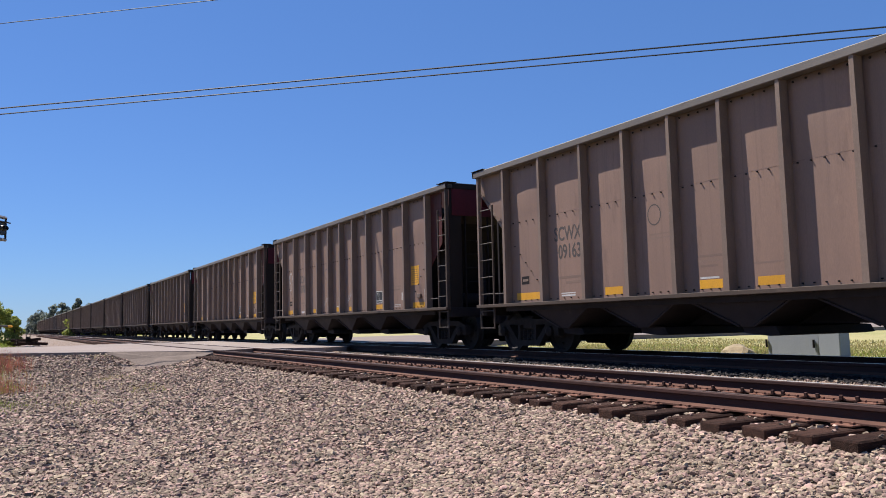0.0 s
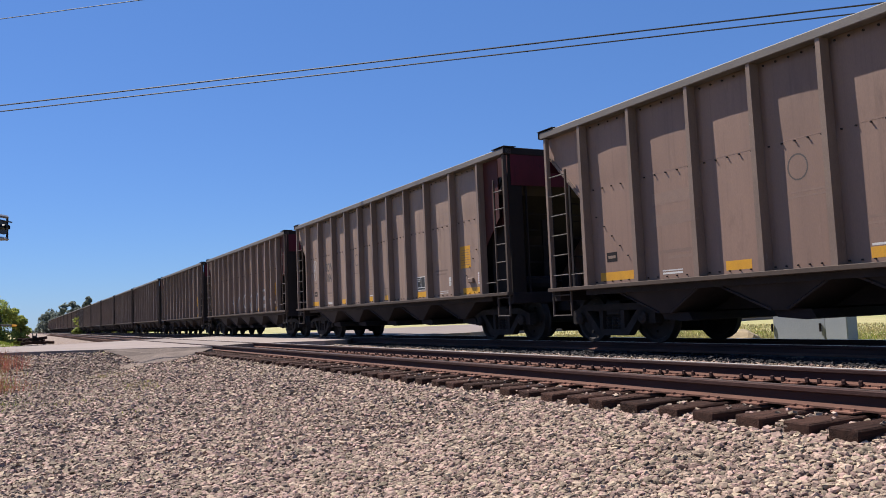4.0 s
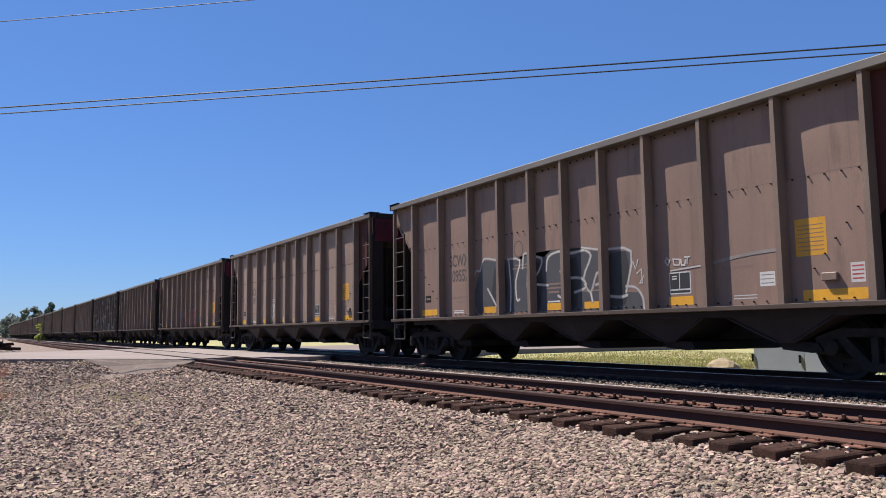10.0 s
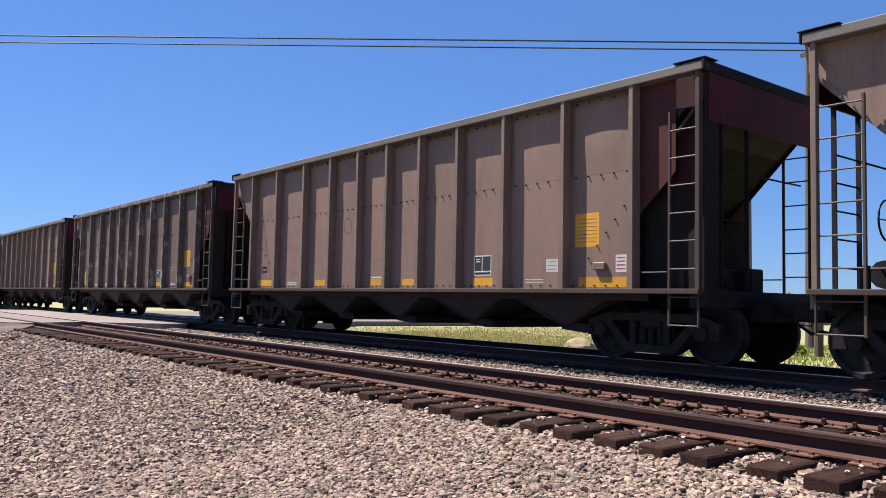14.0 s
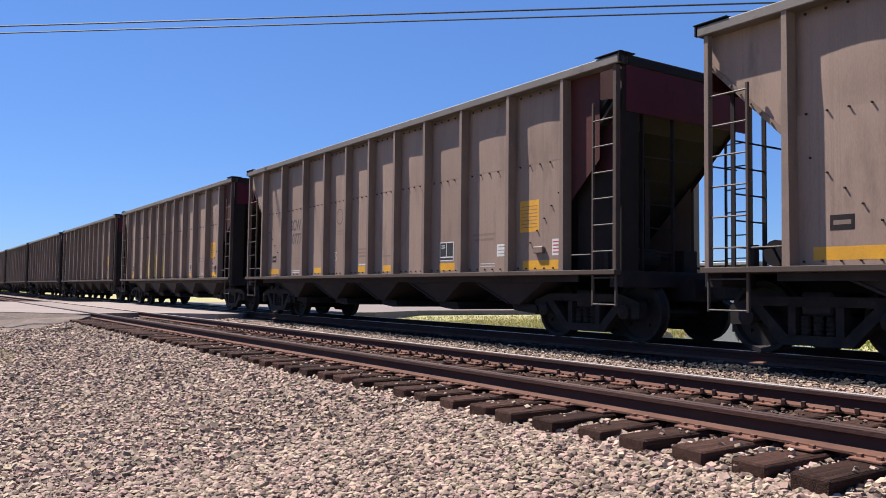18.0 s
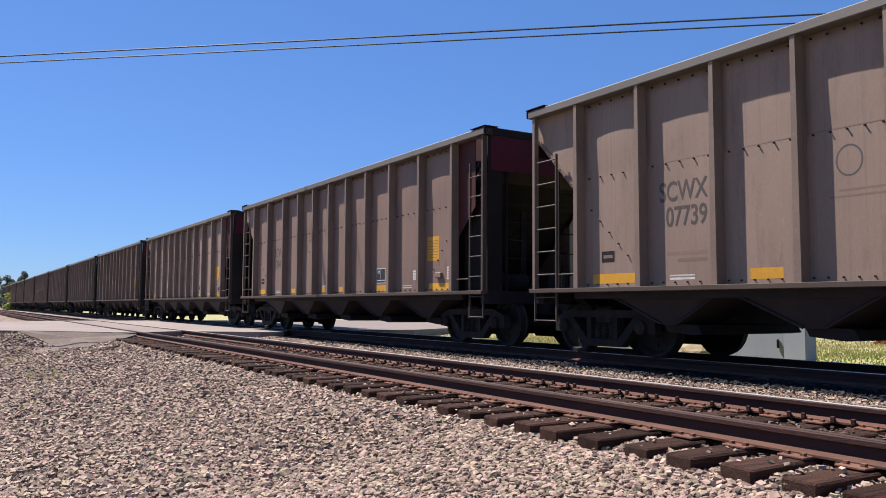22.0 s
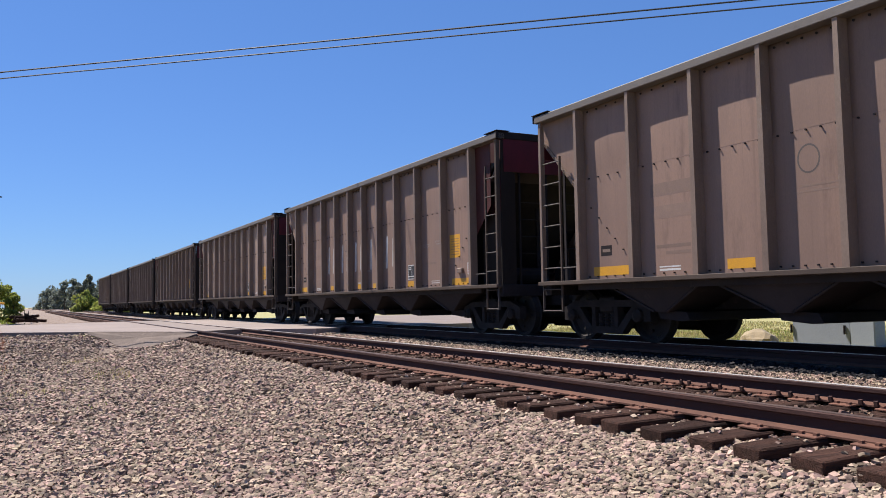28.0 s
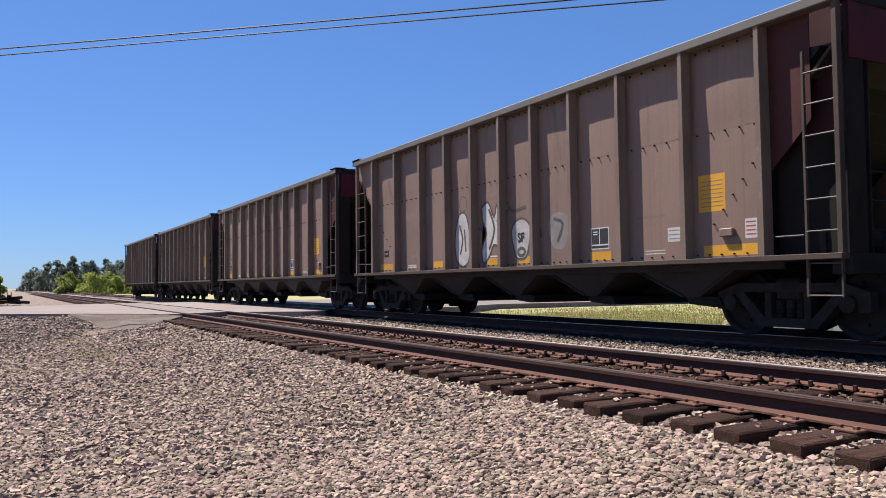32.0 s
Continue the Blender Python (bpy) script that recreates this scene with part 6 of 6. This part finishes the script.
def tree(x, y, z, height, spread, seed, material, label, count=1500, size=0.18, low=0.15, category="tree", name="tree", group=""):
    rng = random.Random(seed)
    t = thing(name, label, category, group, pose(x, y, z))
    bm = bmesh.new()
    top = height * 0.8
    rod(bm, (0, 0, -0.3), (0.05 * height * rng.uniform(-1, 1), 0, top), 0.022 * height + 0.03, 7, 0.02)
    centres, radii = [], []
    n = 9 if height < 6 else 14
    for i in range(n):
        u = (i + 0.5) / n
        a = rng.uniform(0, 6.28)
        h = height * (low + (0.93 - low) * u)
        reach = spread * (0.5 + 0.5 * math.sin(math.pi * min(1, 0.25 + 0.75 * u))) * rng.uniform(0.35, 0.95) * (1.15 - 0.55 * u)
        c = Vector((reach * math.cos(a), reach * math.sin(a), h))
        rod(bm, (0, 0, max(0.1, h - 0.25 * height * rng.uniform(0.3, 0.8))), c, 0.008 * height + 0.01, 5, 0.01)
        centres.append(c[:])
        radii.append(spread * rng.uniform(0.28, 0.5))
    part("trunk", bm, M_BARK, t)
    leaves("crown", centres, radii, count, size, material, seed, t)
    return t


B_LABEL = "leafy light green roadside bush"
for i, (x, y, h, w) in enumerate(((-2.6, 66, 3.0, 1.4), (-3.6, 67, 3.4, 1.6), (-4.9, 66, 3.2, 1.4), (-6.2, 68, 2.5, 1.3), (-7.6, 67, 2.2, 1.2), (-9.2, 70, 1.9, 1.5), (-1.9, 69, 2.8, 1.0), (-11.5, 72, 1.8, 1.5), (-14, 76, 2.2, 1.8), (-1.2, 67, 2.4, 0.9))):
    tree(x, y, float(ground_z(x, y)), h, w, 40 + i, M_LEAF, B_LABEL, 3600, 0.085, 0.05, "bush", "bush", "roadside bushes")
rng = random.Random(9)
for i in range(26):
    u = i / 25
    tree(8.5 + 26 * u + rng.uniform(-0.6, 0.6), 152 - 20 * u + rng.uniform(-6, 6), -0.5, rng.uniform(2.8, 4.6), rng.uniform(1.6, 2.4), 70 + i, M_LEAF, "leafy green lineside bush", 1300, 0.20, 0.03, "bush", "bush", "lineside bushes")
for i in range(46):
    u = i / 45
    tree(6.5 + 46 * u + rng.uniform(-1.5, 1.5), 330 - 70 * u + rng.uniform(-12, 12), -0.5, rng.uniform(7.5, 11.5) * (0.75 + 0.25 * min(1, 3 * u)), rng.uniform(2.4, 3.8), 120 + i, M_PINE, "dark green tree in the wood far down the line", 1100, 0.36, 0.03, "tree", "tree", "trees of the far wood")
for i in range(9):
    tree(12 + 3.6 * i + rng.uniform(-1.5, 1.5), 300 + rng.uniform(-10, 10), -0.5, rng.uniform(10.5, 13.5), rng.uniform(1.8, 2.6), 180 + i, M_PINE, "tall dark pine standing over the far wood", 1100, 0.36, 0.45, "tree", "pine_tree", "tall pines")
for i in range(30):
    tree(-8 - 3.6 * i + rng.uniform(-1.5, 1.5), 190 + rng.uniform(-15, 25), -0.8, rng.uniform(4.0, 6.5), rng.uniform(2.6, 4), 200 + i, M_PINE, "dark distant tree beyond the field", 900, 0.36, 0.03, "tree", "tree", "trees beyond the field")
for i in range(16):
    tree(50 + 11 * i, 62 - 3 * i + rng.uniform(-8, 8), -0.4, rng.uniform(2.2, 3.6), rng.uniform(2.2, 3.4), 240 + i, M_PINE, "dark distant tree beyond the road", 700, 0.34, 0.03, "tree", "tree", "trees beyond the road")
shrub = thing("shrub", "orange-red leaved low shrub", "shrub")
leaves("crown", [(24, 11.0, -0.05), (24.1, 11.5, -0.02), (23.9, 11.9, -0.1), (24, 10.7, -0.08)], [0.28, 0.3, 0.22, 0.2], 700, 0.06, M_ORANGE, 3, shrub)
part("stem", rod(bmesh.new(), (24, 11.3, -0.4), (24, 11.3, 0.1), 0.03, 6), M_BARK, shrub)
for i, (x, y, r) in enumerate(((16.2, 4.4, 0.22), (18.3, 7.2, 0.3), (18.4, 6.0, 0.25), (20.5, 8.6, 0.35))):
    s = thing("shrub", "dark green low weed clump", "shrub")
    leaves("crown", [(x, y, 0.05), (x + 0.1, y + 0.2, 0.15), (x, y - 0.2, -0.02)], [r * 0.7, r * 0.6, r * 0.5], 500, 0.05, M_GRASS, 30 + i, s)
    part("stem", rod(bmesh.new(), (x, y, -0.4), (x, y, 0.15), 0.025, 6), M_BARK, s)

# scrap beside the far track
pile = thing("scrap_pile", "heap of old dark ties and bent rail beside the line", "scrap pile")
rng = random.Random(4)
for i in range(8):
    bm = bx(bmesh.new(), -0.7, 0.7, -0.12, 0.12, 0, 0.2, 0.02)
    ob = part("old_tie", bm, M_TIE, pile)
    ob.matrix_basis = pose(-0.2 + rng.uniform(-0.7, 0.5), 62.5 + rng.uniform(-0.4, 0.4), -0.12 + 0.13 * (i % 3), rng.uniform(-6, 6), rng.uniform(-7, 7), rng.uniform(-30, 30))
part("old_reel", lathe(bmesh.new(), [(0.35, -0.15), (0.35, -0.1), (0.15, -0.1), (0.15, 0.1), (0.35, 0.1), (0.35, 0.15)], "x", (-0.4, 62.2, 0.35), 14), M_CAST, pile)


def blades(name, count, x0, x1, y0, y1, h, w, material, seed, label, keep=None, lean=0.35):
    """Grass blades: bent two-piece triangles standing on the ground."""
    rng = np.random.default_rng(seed)
    x, y = rng.uniform(x0, x1, count), rng.uniform(y0, y1, count)
    if keep is not None:
        k = keep(x, y, rng)
        x, y = x[k], y[k]
    n = len(x)
    g = ground_z(x, y) - 0.03
    a = rng.uniform(0, 6.283, n)
    hh = h * rng.uniform(0.4, 1.15, n)
    b = rng.uniform(0, 6.283, n)
    ln = lean * rng.uniform(0.1, 1.0, n) * hh
    dx, dy = w * np.cos(a), w * np.sin(a)
    base = np.stack([x, y, g], 1)
    mid = base + np.stack([0.3 * ln * np.cos(b), 0.3 * ln * np.sin(b), 0.6 * hh], 1)
    top = base + np.stack([ln * np.cos(b), ln * np.sin(b), hh], 1)
    o = np.stack([dx, dy, np.zeros(n)], 1)
    v = np.stack([base - o, base + o, mid + 0.7 * o, mid - 0.7 * o, top], 1).reshape(-1, 3)
    i = 5 * np.arange(n)[:, None]
    f = np.concatenate([i + [0, 1, 2], i + [0, 2, 3], i + [3, 2, 4]], 0)
    return soup(name, v, f, material, "stuff", label, "grass")


def clumpy(s, cut):
    def keep(x, y, rng):
        return np.sin(x * s + 1.3 * np.sin(y * s * 0.7)) + np.sin(y * s * 0.8 + 2 * np.sin(x * s * 0.4)) + rng.uniform(-0.6, 0.6, len(x)) > cut
    return keep


def verge(x, y, rng):
    edge = -1.9 + 0.35 * np.sin(y * 0.9) + 0.25 * np.sin(y * 2.3) + rng.normal(0, 0.4, len(x))
    return (x < edge) & (y > 17.2 + rng.normal(0, 0.8, len(x)) + 0.6 * np.sin(x)) & (rng.random(len(x)) < 0.75 + 0.25 * np.sin(x * 1.7 + y))


def near_edge(x, y, rng):
    edge = -1.6 + 0.5 * np.sin(y * 1.1) + rng.normal(0, 0.6, len(x))
    return (x < edge) & (y > 10.6 + rng.normal(0, 1.0, len(x)))


blades("red_grass", 30000, -9.5, -1.0, 15.5, 24.5, 0.42, 0.0045, M_REDG, 21, "reddish-brown seeding grass along the verge", verge, 0.7)
def near_verge(x, y, rng):
    edge = -2.1 + 0.35 * np.sin(y * 1.1) + rng.normal(0, 0.5, len(x))
    patch = np.sin(x * 2.3 + 1.5 * np.sin(y * 0.9)) + np.sin(y * 1.3 + x) + rng.normal(0, 0.7, len(x))
    return (x < edge) & (y > 11.4 + rng.normal(0, 0.9, len(x))) & (patch > -1.1)


blades("green_grass", 34000, -8, -0.6, 8, 18.8, 0.10, 0.009, M_GRASS, 22, "short green verge grass", near_verge)
blades("green_grass", 9000, -9, -1.3, 16, 24.4, 0.2, 0.009, M_GRASS, 28, "green grass under the dry stalks", near_verge)
blades("dry_grass", 3000, -8, -0.4, 9.5, 20, 0.09, 0.007, M_DRY, 33, "short dry grass thinning out into the stones", near_edge)
blades("dry_grass", 8000, -2.6, 1.2, 12, 24, 0.11, 0.009, M_DRY, 23, "sparse dry grass tufts among the stones", clumpy(1.6, 0.8))
blades("green_weeds", 1500, -2.6, 0.4, 6.5, 14, 0.10, 0.009, M_GRASS, 29, "small green weeds among the stones", clumpy(1.9, 1.25))
blades("dry_grass", 900, 12.8, 19, 9.5, 21, 0.34, 0.006, M_DRY, 35, "scattered tall dry stalks beside the line", clumpy(0.9, 0.4))
blades("green_grass", 9000, 12.6, 20, 8.5, 21, 0.05, 0.014, M_GRASS, 36, "green growth among the straw")
blades("dry_grass", 14000, 12.6, 17, 9.5, 21, 0.055, 0.012, M_DRY, 24, "short straw-coloured grass beside the line")
blades("dry_grass", 11000, 13, 26, 11, 23, 0.08, 0.014, M_DRY, 25, "straw-coloured grass beside the line")
blades("green_grass", 15000, 12.6, 25, -1, 9.2, 0.06, 0.016, M_GRASS, 26, "green grass beyond the tracks")
blades("dry_grass", 5000, 12.3, 24, 8.0, 12, 0.09, 0.007, M_DRY, 34, "short dry grass beyond the tracks")
blades("green_grass", 16000, -16, -0.5, 43, 66, 0.13, 0.025, M_GRASS, 27, "green grass beyond the road")


# ---- motion of the train ----
def motions():
    # metres by which the train runs ahead of the even slowing, second by second
    ahead = [0.30, 0.02, -0.18, -0.20, -0.12, -0.15, 0.04, 0.13, 0.11, 0.08, 0.04, 0.0, -0.01, -0.03, -0.10, -0.16, -0.12, -0.05, 0.01, 0.02, -0.01, -0.02, 0.01,
             0.06, 0.06, 0.04, 0.04, 0.02, 0.02, -0.03, -0.04, 0.03, 0.18]
    for k, car in enumerate(cars):
        walk(car, [(t, pose(TRAIN_X, k * PITCH - run(t) - a, TRAIN_Z)) for t, a in enumerate(ahead)])
    # the wheels roll without slipping; all the leading and all the trailing wheelsets of the trucks turn alike
    ticks = [i / 30 for i in range(961)]
    first = {}
    for car in cars:
        for o in car.children_recursive:
            if o.name.split(".")[0] != "wheelset":
                continue
            key = round(o.location.y, 2)
            if key not in first:
                first[key] = o
                walk(o, [(t, pose(0, key, 0.457, math.degrees((run(t) - run(0)) / 0.457) % 360)) for t in ticks])
            else:
                o.rotation_mode = "QUATERNION"
                keys, source = o.animation_data_create(), first[key].animation_data
                keys.action, keys.action_slot = source.action, source.action_slot


motions()
